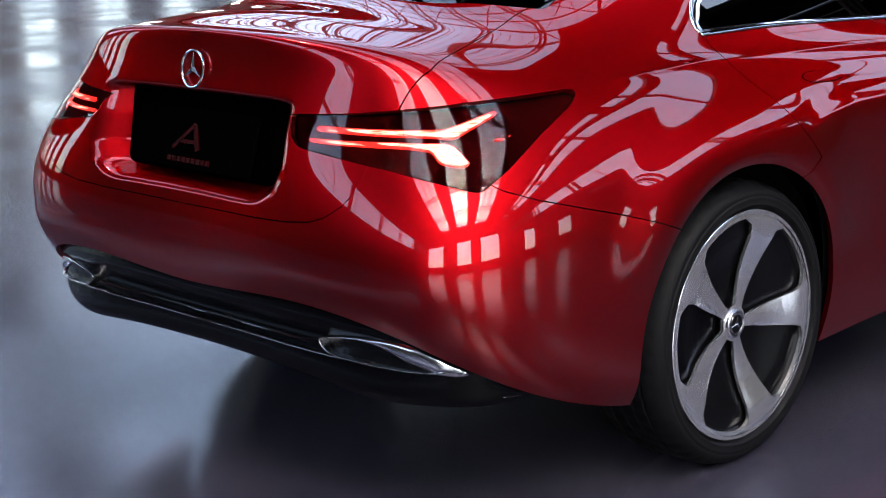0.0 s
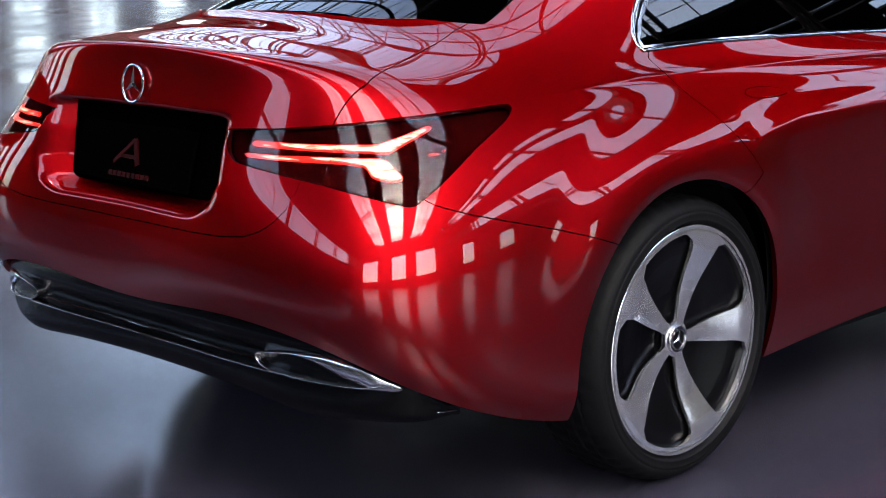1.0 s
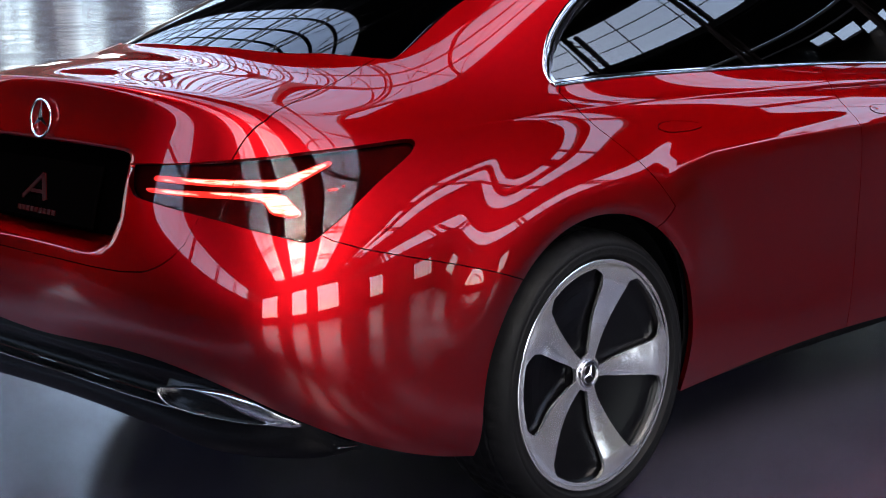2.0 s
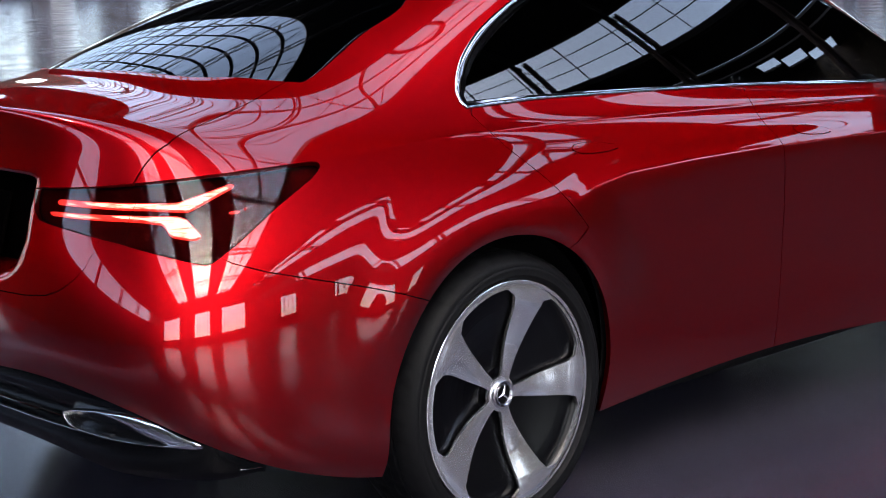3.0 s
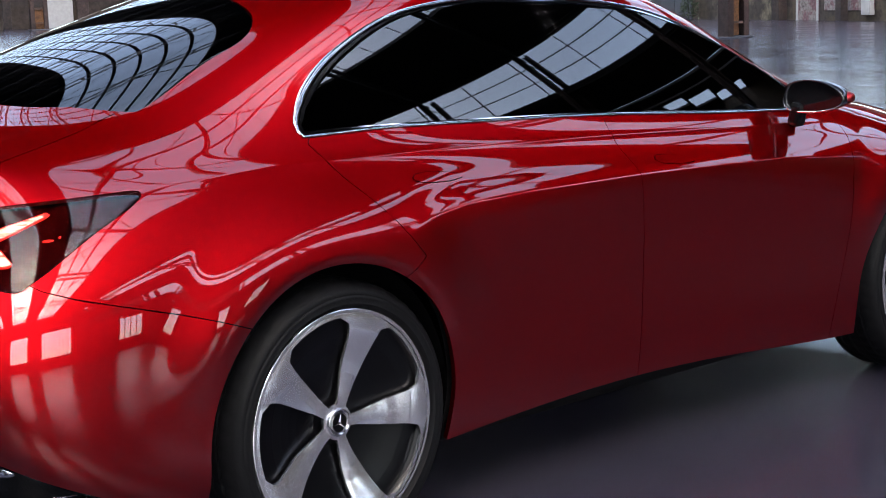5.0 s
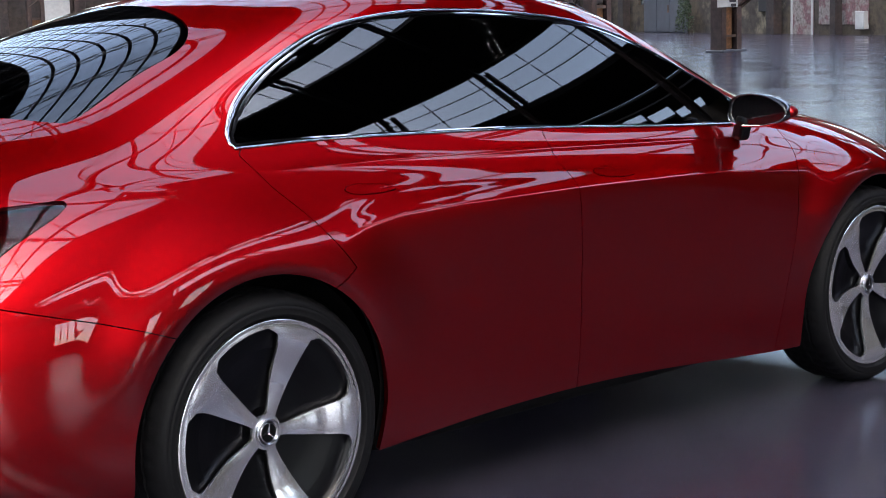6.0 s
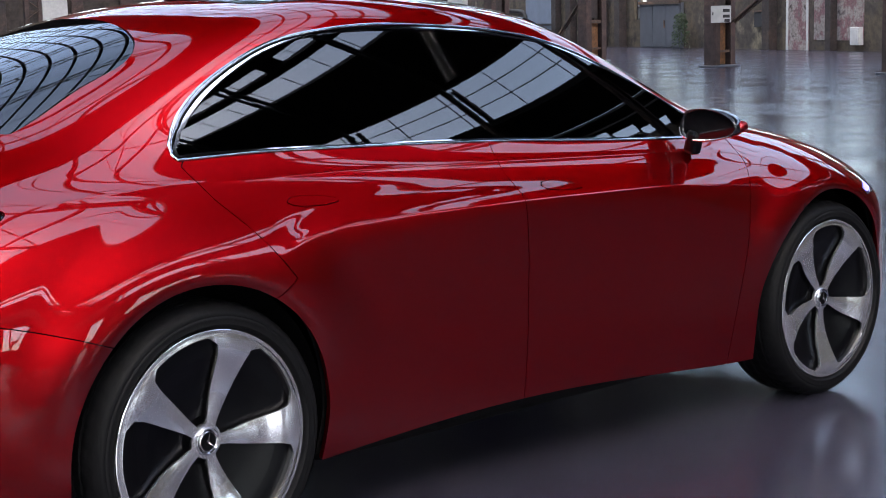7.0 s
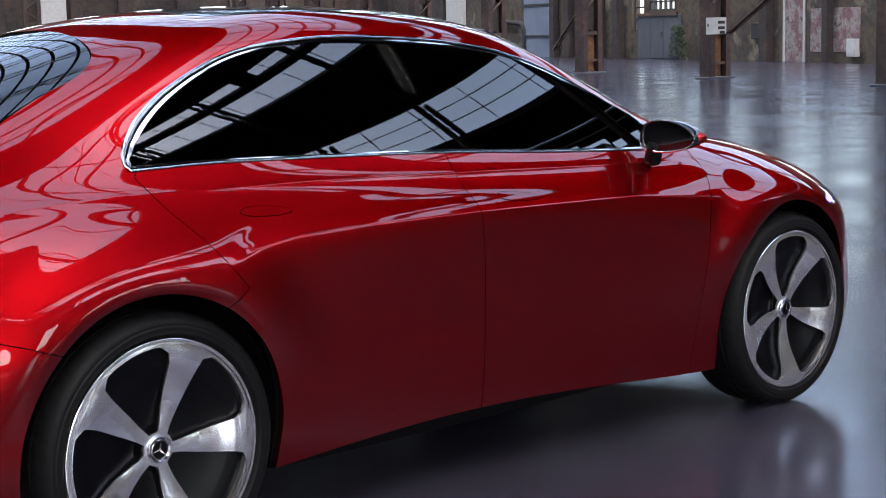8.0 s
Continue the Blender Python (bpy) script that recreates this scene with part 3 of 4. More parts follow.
# glass, trim and lamps
field = side_window(half)
band, half = half.cut(field)
fb = side_window(band)
xb, wb, zb = cells(band)
wide = .011 + .015 * np.exp(-((xb - .08) / .22) ** 2) * np.clip((zb - 1.03) / .04, 0, 1) + .004 * (zb > 1.1)
side_glass, band = band.cut(fb + wide)
fb = side_window(band)
xb, wb, zb = cells(band)
wide = .011 + .015 * np.exp(-((xb - .08) / .22) ** 2) * np.clip((zb - 1.03) / .04, 0, 1) + .004 * (zb > 1.1)
inner_trim, outer_trim = band.cut(fb + wide * .56)
xb, wb, zb = cells(inner_trim)
inner_trim = inner_trim.cut(side_window(inner_trim) + .0022 + .56 * (.011 + .015 * np.exp(-((xb - .08) / .22) ** 2) * np.clip((zb - 1.03) / .04, 0, 1) + .004 * (zb > 1.1)))[0]


def rounded(s, inner, height):
    """A band round the side window with a rounded section: inner is its distance field's far edge, place by place."""
    def at(dx, dz):
        x, w, z = cells(s)
        return inside(DLO, x + dx, z + dz)
    t = np.clip(at(0, 0) / np.minimum(inner, -1e-4), 0, 1)
    slope = np.stack((at(.002, 0) - at(-.002, 0), np.zeros(len(t)), at(0, .002) - at(0, -.002)), 1)
    slope /= np.maximum(np.linalg.norm(slope, axis=1, keepdims=True), 1e-6)
    rise = height * 4 * t * (1 - t)
    n = s.n + slope * (height * 4 * (1 - 2 * t) / np.abs(inner))[:, None]
    n /= np.linalg.norm(n, axis=1, keepdims=True)
    return Skin(s.v + s.n * rise[:, None], n, s.f)


xb, wb, zb = cells(outer_trim)
span = .56 * (.011 + .015 * np.exp(-((xb - .08) / .22) ** 2) * np.clip((zb - 1.03) / .04, 0, 1) + .004 * (zb > 1.1))
pair(rounded(outer_trim.shifted(.001), -span, .0032).rim(.008), "window_trim", CHROME, car, "polished chrome window surround")
pair(inner_trim.shifted(.0005).rim(.008), "window_bead", CHROME, car)
side_glass = blown(side_glass, 1, ((0, 0), (1, 0), (2, 0), (0, 1), (1, 1)), .33)
xg, wg, zg = cells(side_glass)
rear_pane, rest = panel(side_glass, xg - np.interp(zg, (.98, 1.36), (1.068, .968)), .0002)
xg, wg, zg = cells(rest)
pillar_strip, front_pane = panel(rest, xg - np.interp(zg, (.98, 1.36), (1.102, 1.002)), .0002)
for pane in (rear_pane, pillar_strip, front_pane):
    sheet(pane.shifted(-.006), .004, "side_window", TINTED, car, "dark tinted side glass")
rear_glass, half = panel(half, over(REAR_GLASS, half), .002)
rear_glass = blown(rear_glass, 2, ((0, 0), (1, 0), (2, 0), (0, 2), (1, 2), (0, 4)))
sheet(rear_glass.shifted(-.002), .004, "rear_window", TINTED, car, "dark tinted rear glass", both=True)
windshield, half = panel(half, over(WINDSHIELD, half), .002)
windshield = blown(windshield, 2, ((0, 0), (1, 0), (2, 0), (0, 2), (1, 2), (0, 4)))
sheet(windshield.shifted(-.002), .004, "windscreen", TINTED, car, "dark tinted windscreen", both=True)
roof_glass, half = panel(half, over(ROOF_GLASS, half), .002)
whole(roof_glass.shifted(.001).rim(.01), "roof_panel", BLACK, car, "gloss black panoramic roof")
lamp, half = panel(half, lamp_field(half), .0015)
inner_lamp, outer_lamp = panel(lamp, lamp_split(lamp), .0012)
for s in (inner_lamp, outer_lamp):
    housing = pair(s.shifted(-.020), "tail_lamp", REDLENS, car, "lit tail lamp behind a clear dark lens")
    lens = s.shifted(-.001).pane(.003)
    bars = [s.shifted(-.014).cut(lamp_field(s, poly) + .0012)[0] for poly in (BAR_HIGH, BAR_LOW, GLINT)]
    bars += [s.shifted(-.0125).cut(lamp_field(s, poly) + .0034)[0] for poly in (CORE_HIGH, CORE_LOW)]
    for k, house in enumerate(housing):
        (lens, lens.mirrored())[k].put("lens", CLEAR, house)
        for bar, mat in zip(bars, (RED_GLOW, RED_GLOW, RED_GLOW, HOT_GLOW, HOT_GLOW)):
            if bar.f:
                bar = bar.rim(.006)
                (bar, bar.mirrored())[k].put("light_strip", mat, house, "glowing red light strip")

# panels
boot, half = panel(half, boot_field(half))
boot_lid = whole(boot.rim(.014), "boot_lid", PAINT, car)
bumper, half = panel(half, bumper_field(half))
whole(bumper.rim(.014), "rear_bumper", PAINT, car)
REAR_DOOR = np.array([(.085, 1.03), (.067, 1.011), (.114, .924), (.217, .789), (.270, .722), (.10, .60), (.10, .10), (1.15, .10), (1.149, .452), (1.14, .658), (1.12, .82), (1.117, .885), (1.104, .929), (1.09, 1.03)])
FRONT_DOOR = np.array([(1.09, 1.03), (1.104, .929), (1.117, .885), (1.12, .82), (1.14, .658), (1.149, .452), (1.15, .10), (2.12, .10), (2.15, .45), (2.173, .722), (2.20, .80), (2.255, .87), (2.27, .93), (2.16, .98), (2.10, 1.03)])
GRIP = [(0, 0), (.02, .012), (.06, .015), (.12, .012), (.165, .004), (.168, -.004), (.12, -.011), (.05, -.012), (.01, -.008)]
for poly, gx, gz, drop in ((REAR_DOOR, .31, .905, -.04), (FRONT_DOOR, 1.215, .872, -.09)):
    door, half = panel(half, flank(poly, half))
    grip = np.array([(gx + a, gz + b + drop * a) for a, b in GRIP])
    handle, door = panel(door, flank(grip, door), .0009)
    for d, h in zip(pair(door.rim(.014), "door", PAINT, car), (handle, handle.mirrored())):
        h.shifted(.0015).rim(.01).put("door_handle", PAINT, d, "flush red door handle")
x, w, z = cells(half)
bonnet, half = panel(half, np.where(x > 2.0, np.maximum(w - np.interp(x, (2.15, 2.45, 2.8, 3.1, 3.2), (.70, .665, .60, .50, .45)), np.maximum(x - 3.13, np.interp(w, (0, .3, .5, .62, .7), (2.47, 2.44, 2.32, 2.18, 2.12)) - x)), 1.0))
whole(bonnet.rim(.014), "bonnet", PAINT, car)
x, w, z = cells(half)
HEADLAMP = np.array([(2.875, .722), (2.95, .752), (3.04, .765), (3.16, .752), (3.27, .715), (3.33, .68), (3.30, .665), (3.15, .69), (3.0, .700), (2.90, .695)])
headlamp, half = panel(half, np.where(w > .28, inside(HEADLAMP, x, z), 1.0))
lamps = pair(headlamp.shifted(-.001).rim(.01), "headlamp", HEADLIGHT, car, "dark glass headlamp with a lit violet corner")
strip = headlamp.shifted(.0008).cut(flank(np.array([(2.885, .721), (2.945, .740), (2.965, .715), (2.905, .702)]), headlamp))[0].rim(.003)
for house, s in zip(lamps, (strip, strip.mirrored())):
    s.put("daytime_light", VIOLET_GLOW, house, "glowing violet light strip")
x, w, z = cells(half)
nose, half = panel(half, np.where(x > 2.5, np.interp(x, (2.8, 3.0, 3.05), (3.06, 3.04, 3.02)) - x + .25 * (z - .5), 1.0))
whole(nose.rim(.014), "front_bumper", PAINT, car)
x, w, z = cells(half)
wing, half = panel(half, np.where(w > .3, np.interp(z, (.10, .45, .722, .80, .87, .95, 1.2), (2.12, 2.15, 2.173, 2.20, 2.255, 2.27, 2.9)) - x, 1.0))
pair(wing.rim(.014), "front_wing", PAINT, car)
whole(half.rim(.014), "body_side", PAINT, car)


# ---- car: rear apron ----
APRON_HIGH = [
    rail((-.970, 0, .505), (-.960, .35, .512), (-.930, .55, .512), (-.880, .69, .502), (-.800, .790, .438), (-.690, .812, .345)),
    rail((-.975, 0, .470), (-.965, .35, .473), (-.937, .55, .470), (-.890, .70, .455), (-.810, .800, .402), (-.690, .818, .330)),
    rail((-.945, 0, .425), (-.938, .35, .425), (-.920, .55, .422), (-.876, .70, .408), (-.800, .803, .368), (-.690, .820, .318)),
    rail((-.942, 0, .372), (-.937, .35, .371), (-.920, .55, .364), (-.876, .70, .352), (-.793, .800, .330), (-.690, .818, .308)),
]
APRON_LOW = [
    rail((-.926, 0, .334), (-.921, .35, .328), (-.903, .55, .310), (-.858, .69, .306), (-.773, .785, .300), (-.690, .808, .300)),
    rail((-.865, 0, .303), (-.855, .35, .298), (-.835, .55, .284), (-.790, .66, .284), (-.720, .750, .285), (-.66, .77, .292)),
    rail((-.60, 0, .28), (-.60, .35, .28), (-.60, .55, .27), (-.58, .64, .270), (-.57, .70, .275), (-.57, .72, .285)),
]


def small_surface(cage, across, along):
    c = np.array(cage)

    def once(k, m, n):
        s = bspline_rows(k, n, 2 * k[0] - k[1], 2 * k[-1] - k[-2])
        s = np.swapaxes(s, 0, 1)
        return np.swapaxes(bspline_rows(s, m, s[1] * FLIP, 2 * s[-1] - s[-2]), 0, 1)
    k = c.copy()
    for _ in range(3):
        k = k + (c - once(k, 1, 1))
    s = once(k, across, along)
    s[:, 0, 1] = 0
    return s


g = small_surface(APRON_HIGH + APRON_LOW, 20, 8)
a, b = g.shape[:2]
n = -grid_normals(g)
n = np.where((n[..., :1] * -1 + n[..., 1:2] * -.3) < 0, -n, n)
apron = Skin(g.reshape(-1, 3), n.reshape(-1, 3), [(i * b + j, (i + 1) * b + j, (i + 1) * b + j + 1, i * b + j + 1) for i in range(a - 1) for j in range(b - 1)])
whole(apron.rim(.02), "rear_apron", APRON_BLACK, car, "gloss black rear diffuser")


def apron_x(w):
    return np.interp(w, (0, .35, .5, .6, .69, .75, .80), (-.955, -.948, -.937, -.918, -.884, -.845, -.80))


def fin(z, reach, proud, glints, label):
    """A flat blade along the apron; chrome slivers stand in for edge glints."""
    ys = np.linspace(-reach, reach, 41)
    v = [(apron_x(abs(y)) + dx, y, z + dz) for y in ys for dx, dz in ((.03, .006), (-proud, .0025), (-proud - .003, 0), (-proud, -.0025), (.03, -.006))]
    f = [(i * 5 + k, i * 5 + (k + 1) % 5, i * 5 + 5 + (k + 1) % 5, i * 5 + 5 + k) for i in range(40) for k in range(5)]
    blade = link("diffuser_blade", v, f + [(4, 3, 2, 1, 0), (200, 201, 202, 203, 204)], BLACK, car, label, smooth=False)
    for a, b in glints:
        v, f = sweep([(apron_x(abs(y)) - proud - .003, y, z) for y in np.linspace(a, b, 16)], lambda t: .0004 + .0014 * math.sin(math.pi * t) ** .5, 6)
        link("bright_inlay", v, f, CHROME, blade)


fin(.413, .44, .004, ((-.28, -.17), (-.04, .05), (.17, .29)), "gloss black diffuser blade with bright glints")
fin(.391, .60, .004, ((-.60, -.05), (.0, .60)), "gloss black diffuser blade with a thin bright edge")
MOUTH = spline([(.462, .424), (.49, .437), (.58, .448), (.655, .449), (.72, .436), (.772, .412), (.795, .393), (.795, .380), (.772, .3765), (.731, .383), (.66, .387), (.58, .391), (.49, .400)], 80, closed=True)


def tailpipe(side):
    """A wide lozenge: a dark mouth with a chrome brow that thickens towards the corner."""
    upper = [float(ease(.394, .412, z + .40 * max(0, w - .70))) for w, z in MOUTH]
    width = [.0008 + u * (.004 * float(ease(.48, .54, w)) + .033 * float(ease(.56, .73, w)) * (1 - .5 * float(ease(.76, .795, w)))) for (w, z), u in zip(MOUTH, upper)]
    along = np.roll(MOUTH, -1, 0) - np.roll(MOUTH, 1, 0)
    inwards = np.stack((along[:, 1], -along[:, 0]), 1) / np.linalg.norm(along, axis=1, keepdims=True)
    rows = [[(apron_x(w + k * a * e) + dx, -side * (w + k * a * e), z + k * a * f) for (w, z), a, (e, f) in zip(MOUTH, width, inwards)]
            for k, dx in ((-.15, .004), (0, -.008), (.3, -.014), (.7, -.015), (1, -.012), (1, .02))]
    mouth = [(px - .01, py, pz) for px, py, pz in rows[-1]]
    v = [p for r in rows for p in r]
    f = [(i * 80 + j, i * 80 + (j + 1) % 80, i * 80 + 80 + (j + 1) % 80, i * 80 + 80 + j) for i in range(5) for j in range(80)]
    ring = link("tailpipe_trim", v, f if side > 0 else [q[::-1] for q in f], SATIN, car, "chrome exhaust surround, thicker at the corner")
    rear = [(px + .05, py, pz) for px, py, pz in mouth]
    centre = tuple(np.mean(rear, 0))
    f = [(i, (i + 1) % 80, 80 + (i + 1) % 80, 80 + i) for i in range(80)] + [(80 + i, 80 + (i + 1) % 80, 160) for i in range(80)]
    link("tailpipe_mouth", mouth + rear + [centre], f, LINER, ring)


for side in (1, -1):
    tailpipe(side)
    v, f = sweep(spline([(-.880, -side * .42, .3005), (-.872, -side * .50, .2935), (-.848, -side * .60, .287), (-.815, -side * .68, .2875)], 20), lambda t: .0006 + .0018 * math.sin(math.pi * t), 6)
    link("bright_inlay", v, f, CHROME, car, "thin bright strip under the tailpipe")
    v, f = sweep(spline([(-.742, -side * .826, .322), (-.715, -side * .827, .318), (-.685, -side * .827, .315)], 10), .0016, 6)
    link("bright_inlay", v, f, CHROME, car, "thin bright strip at the bumper's end")


# ---- car: badge and plate ----
def badge(name, m, r, depth, mat, parent, back=None):
    """A round badge: a ring with three tapered bars, on its own face (z outwards, y up)."""
    pts = [(r * math.cos(c), r * math.sin(c), 0) for c in np.linspace(0, 2 * math.pi, 48, endpoint=False)]
    v, f = sweep(pts, r * .075, 8, closed=True)
    for k in range(3):
        c = math.pi / 2 + k * 2 * math.pi / 3
        d, s = Vector((math.cos(c), math.sin(c), 0)), Vector((-math.sin(c), math.cos(c), 0))
        base = len(v)
        v += [s * r * .16, d * r * .97, -s * r * .16, Vector((0, 0, depth)) + d * r * .1, d * r * -.18]
        f += [(base, base + 1, base + 3), (base + 1, base + 2, base + 3), (base + 2, base + 4, base + 3), (base + 4, base, base + 3)]
    ob = link(name, [m @ Vector(p) for p in v], f, mat, parent, "chrome ring badge", smooth=False)
    if back:
        link("badge_face", [m @ Vector((r * .95 * math.cos(c), r * .95 * math.sin(c), -.002)) for c in np.linspace(0, 2 * math.pi, 32, endpoint=False)], [tuple(range(32))], back, ob)
    return ob


tilt = Matrix.Translation((-.934, 0, .995)) @ Matrix(((0, .14, -.99, 0), (-1, 0, 0, 0), (0, .99, .14, 0), (0, 0, 0, 1)))
badge("badge", tilt, .044, .006, CHROME, boot_lid)
PLATE = pose(-.942, 0, .828, 0, 17, 0)
# Black sheet behind the plate, standing in for the recess's shade.
bm = bmesh.new()
box(bm, (.010, .60, .205), (0, 0, 0), bevel=.004)
bm.transform(pose(-.902, 0, .842, 0, 11, 0))
part("plate_recess_panel", bm, PLATE_BLACK, boot_lid, "black panel in place of shade in the plate recess")
bm = bmesh.new()
box(bm, (.010, .485, .146), (0, 0, 0), bevel=.004)
box(bm, (.040, .30, .06), (.024, 0, 0))
bm.transform(PLATE)
plate = part("number_plate", bm, PLATE_BLACK, boot_lid, "black show plate with a dark red emblem")
bm = bmesh.new()
for a, b, r in (((-.072, -.026), (.004, .034), .010), ((.004, .034), (.030, -.026), .015), ((-.048, -.008), (.024, -.008), .009)):
    beam(bm, (-.0062, -a[0], a[1]), (-.0062, -b[0], b[1]), .004, r)
for k in range(9):
    box(bm, (.003, .014, .012), (-.006, -.078 + k * .0195, -.052))
bm.transform(PLATE)
part("emblem", bm, EMBLEM, plate, "dark red emblem")

# ---- car: door mirrors ----
def door_mirror(side):
    """A rounded housing that tapers outwards, its glass set in a bright lower edge, on a short foot."""
    edge = spline([(-.108, -.002), (-.092, .040), (-.03, .055), (.04, .047), (.095, .022), (.112, -.008), (.085, -.034), (.02, -.048), (-.05, -.05), (-.098, -.036)], 64, closed=True)
    at = Vector((1.965, -side * .893, 1.003))

    def ring(k, x, drift=0.0):
        return [at + Vector((x + .10 * (a * k + .11) * .45, -side * (a * k + drift), b * k)) for a, b in edge]
    rings = [ring(.90, .004), ring(.965, -.006), ring(1.0, .004), ring(.99, .03), ring(.93, .058), ring(.80, .083), ring(.55, .103), ring(.25, .112)]
    v = [p for r in rings for p in r]
    f = [(i * 64 + j, i * 64 + (j + 1) % 64, i * 64 + 64 + (j + 1) % 64, i * 64 + 64 + j) for i in range(7) for j in range(64)]
    f += [tuple(range(7 * 64, 8 * 64))]
    cap = link("door_mirror", v, f if side > 0 else [q[::-1] for q in f], BLACK, car, "gloss black door mirror with a chrome strip")
    # Painted black in place of the dark surroundings it would reflect.
    link("mirror_glass", ring(.90, .005), [tuple(range(64))], BLACK, cap)
    v, f = sweep([p + Vector((-.004, 0, 0)) for p in ring(.985, 0.0)[33:64]], lambda t: .0012 + .0028 * math.sin(math.pi * t), 8)
    link("mirror_strip", v, f, CHROME, cap)
    bm = bmesh.new()
    box(bm, (.052, .045, .08), (1.985, -side * .826, .945), (side * 14, 0, 0), .014)
    part("mirror_foot", bm, DARKRIM, cap)
    bm = bmesh.new()
    bmesh.ops.create_uvsphere(bm, u_segments=16, v_segments=10, radius=1, matrix=pose(2.022, -side * .985, 1.0, 0, 0, side * 20) @ Matrix.Diagonal((.035, .026, .020, 1)))
    part("mirror_indicator", bm, PAINT, cap, "red end piece of the mirror", smooth=True)


for side in (1, -1):
    door_mirror(side)


# ---- car: wheels ----
def revolve(profile, steps=128):
    """A turned shape about the wheel's axle (y), from a profile of (radius, y)."""
    p = np.array(profile)
    a = np.linspace(0, 2 * math.pi, steps, endpoint=False)
    v = np.stack((np.outer(p[:, 0], np.cos(a)), np.repeat(p[:, 1][:, None], steps, 1), np.outer(p[:, 0], np.sin(a))), -1)
    k = len(p)
    f = [(i * steps + j, i * steps + (j + 1) % steps, (i + 1) * steps + (j + 1) % steps, (i + 1) * steps + j) for i in range(k - 1) for j in range(steps)]
    return v.reshape(-1, 3), f


def tyre_profile():
    p = [(.264, -.868), (.2765, -.886), (.279, -.893), (.281, -.8945), (.2825, -.8975), (.285, -.8975), (.287, -.896), (.296, -.899), (.302, -.8985), (.303, -.8965), (.306, -.8965), (.307, -.897),
         (.316, -.892), (.325, -.882), (.332, -.871), (.3365, -.858)]
    for y in (-.838, -.800, -.762, -.724):
        p += [(.339, y - .007), (.339, y - .004), (.331, y - .003), (.331, y + .003), (.339, y + .004), (.339, y + .007)]
    return p + [(.3365, -.700), (.328, -.682), (.30, -.662), (.26, -.668)]


def face_depth(r):
    """How far out the wheel's face stands at a radius."""
    return np.interp(r, (.03, .05, .08, .12, .15, .175, .20, .215, .23, .245, .257, .2685), (-.857, -.857, -.858, -.8615, -.867, -.874, -.8825, -.8875, -.8905, -.8915, -.891, -.889))


def rim_skin():
    """The dished rim face with five broad spokes that fan out to the edge."""
    r, a = np.linspace(.030, .2685, 60), np.linspace(0, 2 * math.pi, 480, endpoint=False)
    dish = face_depth(r)
    rr, aa = np.meshgrid(r, a, indexing="ij")
    yy = np.repeat(dish[:, None], len(a), 1)
    lean = aa - 1.235 - .28 * (rr - .16)
    off = (lean + math.pi / 5) % (2 * math.pi / 5) - math.pi / 5
    arc = off * rr
    width = np.interp(rr, (.03, .06, .08, .11, .14, .19, .215, .24, .255, .27), (.013, .0150, .0185, .0245, .0300, .0380, .0425, .0520, .064, .080))
    bend = np.clip(np.abs(arc) / np.maximum(width, .001), 0, 1)
    yy = yy + .003 * bend ** 2 * np.clip((rr - .05) / .05, 0, 1)
    v = np.stack((rr * np.cos(aa), yy, rr * np.sin(aa)), -1)
    du, dv = np.gradient(v, axis=0), np.roll(v, -1, 1) - np.roll(v, 1, 1)
    n = np.cross(du, dv)
    n /= np.linalg.norm(n, axis=2, keepdims=True)
    n = np.where(n[..., 1:2] > 0, -n, n)
    k = len(a)
    s = Skin(v.reshape(-1, 3), n.reshape(-1, 3), [(i * k + j, (i + 1) * k + j, (i + 1) * k + (j + 1) % k, i * k + (j + 1) % k) for i in range(len(r) - 1) for j in range(k)])
    gap = width - np.abs(arc)
    hole = np.maximum(np.maximum(gap, rr - .2575), .043 - rr)
    soft = gap + rr - .2575
    hole = np.maximum(hole, (soft + .016) * .72)
    return s.cut(hole.reshape(-1))[1]


RIM = rim_skin().rim(.009, keep_middle=False)
RIM.v = RIM.v * np.array((1.03, 1, 1.03))
TYRE = revolve([(.278 + (r - .264) * 1.0, y) for r, y in tyre_profile()], 288)
# slanted notches across the tread and its shoulder
steps, slant = 288, np.interp(TYRE[0][:, 1], (-.885, -.70), (0, 8))
notch = ((np.tile(np.arange(steps), len(TYRE[0]) // steps) + slant.astype(int)) % 6 < 2) & (np.hypot(TYRE[0][:, 0], TYRE[0][:, 2]) > .345) & (TYRE[0][:, 1] > -.884)
TYRE[0][notch] *= np.array((.993, 1, .993))
DISH = revolve([(.272, -.882), (.266, -.872)] + [(.262 - .0095 * k - (.004 if h else 0), face_depth(.262 - .0095 * k) + .020 + (.004 if h else 0)) for k in range(22) for h in (0, 1)] + [(.035, -.836)], 128)


AXLE_HEIGHT = .336


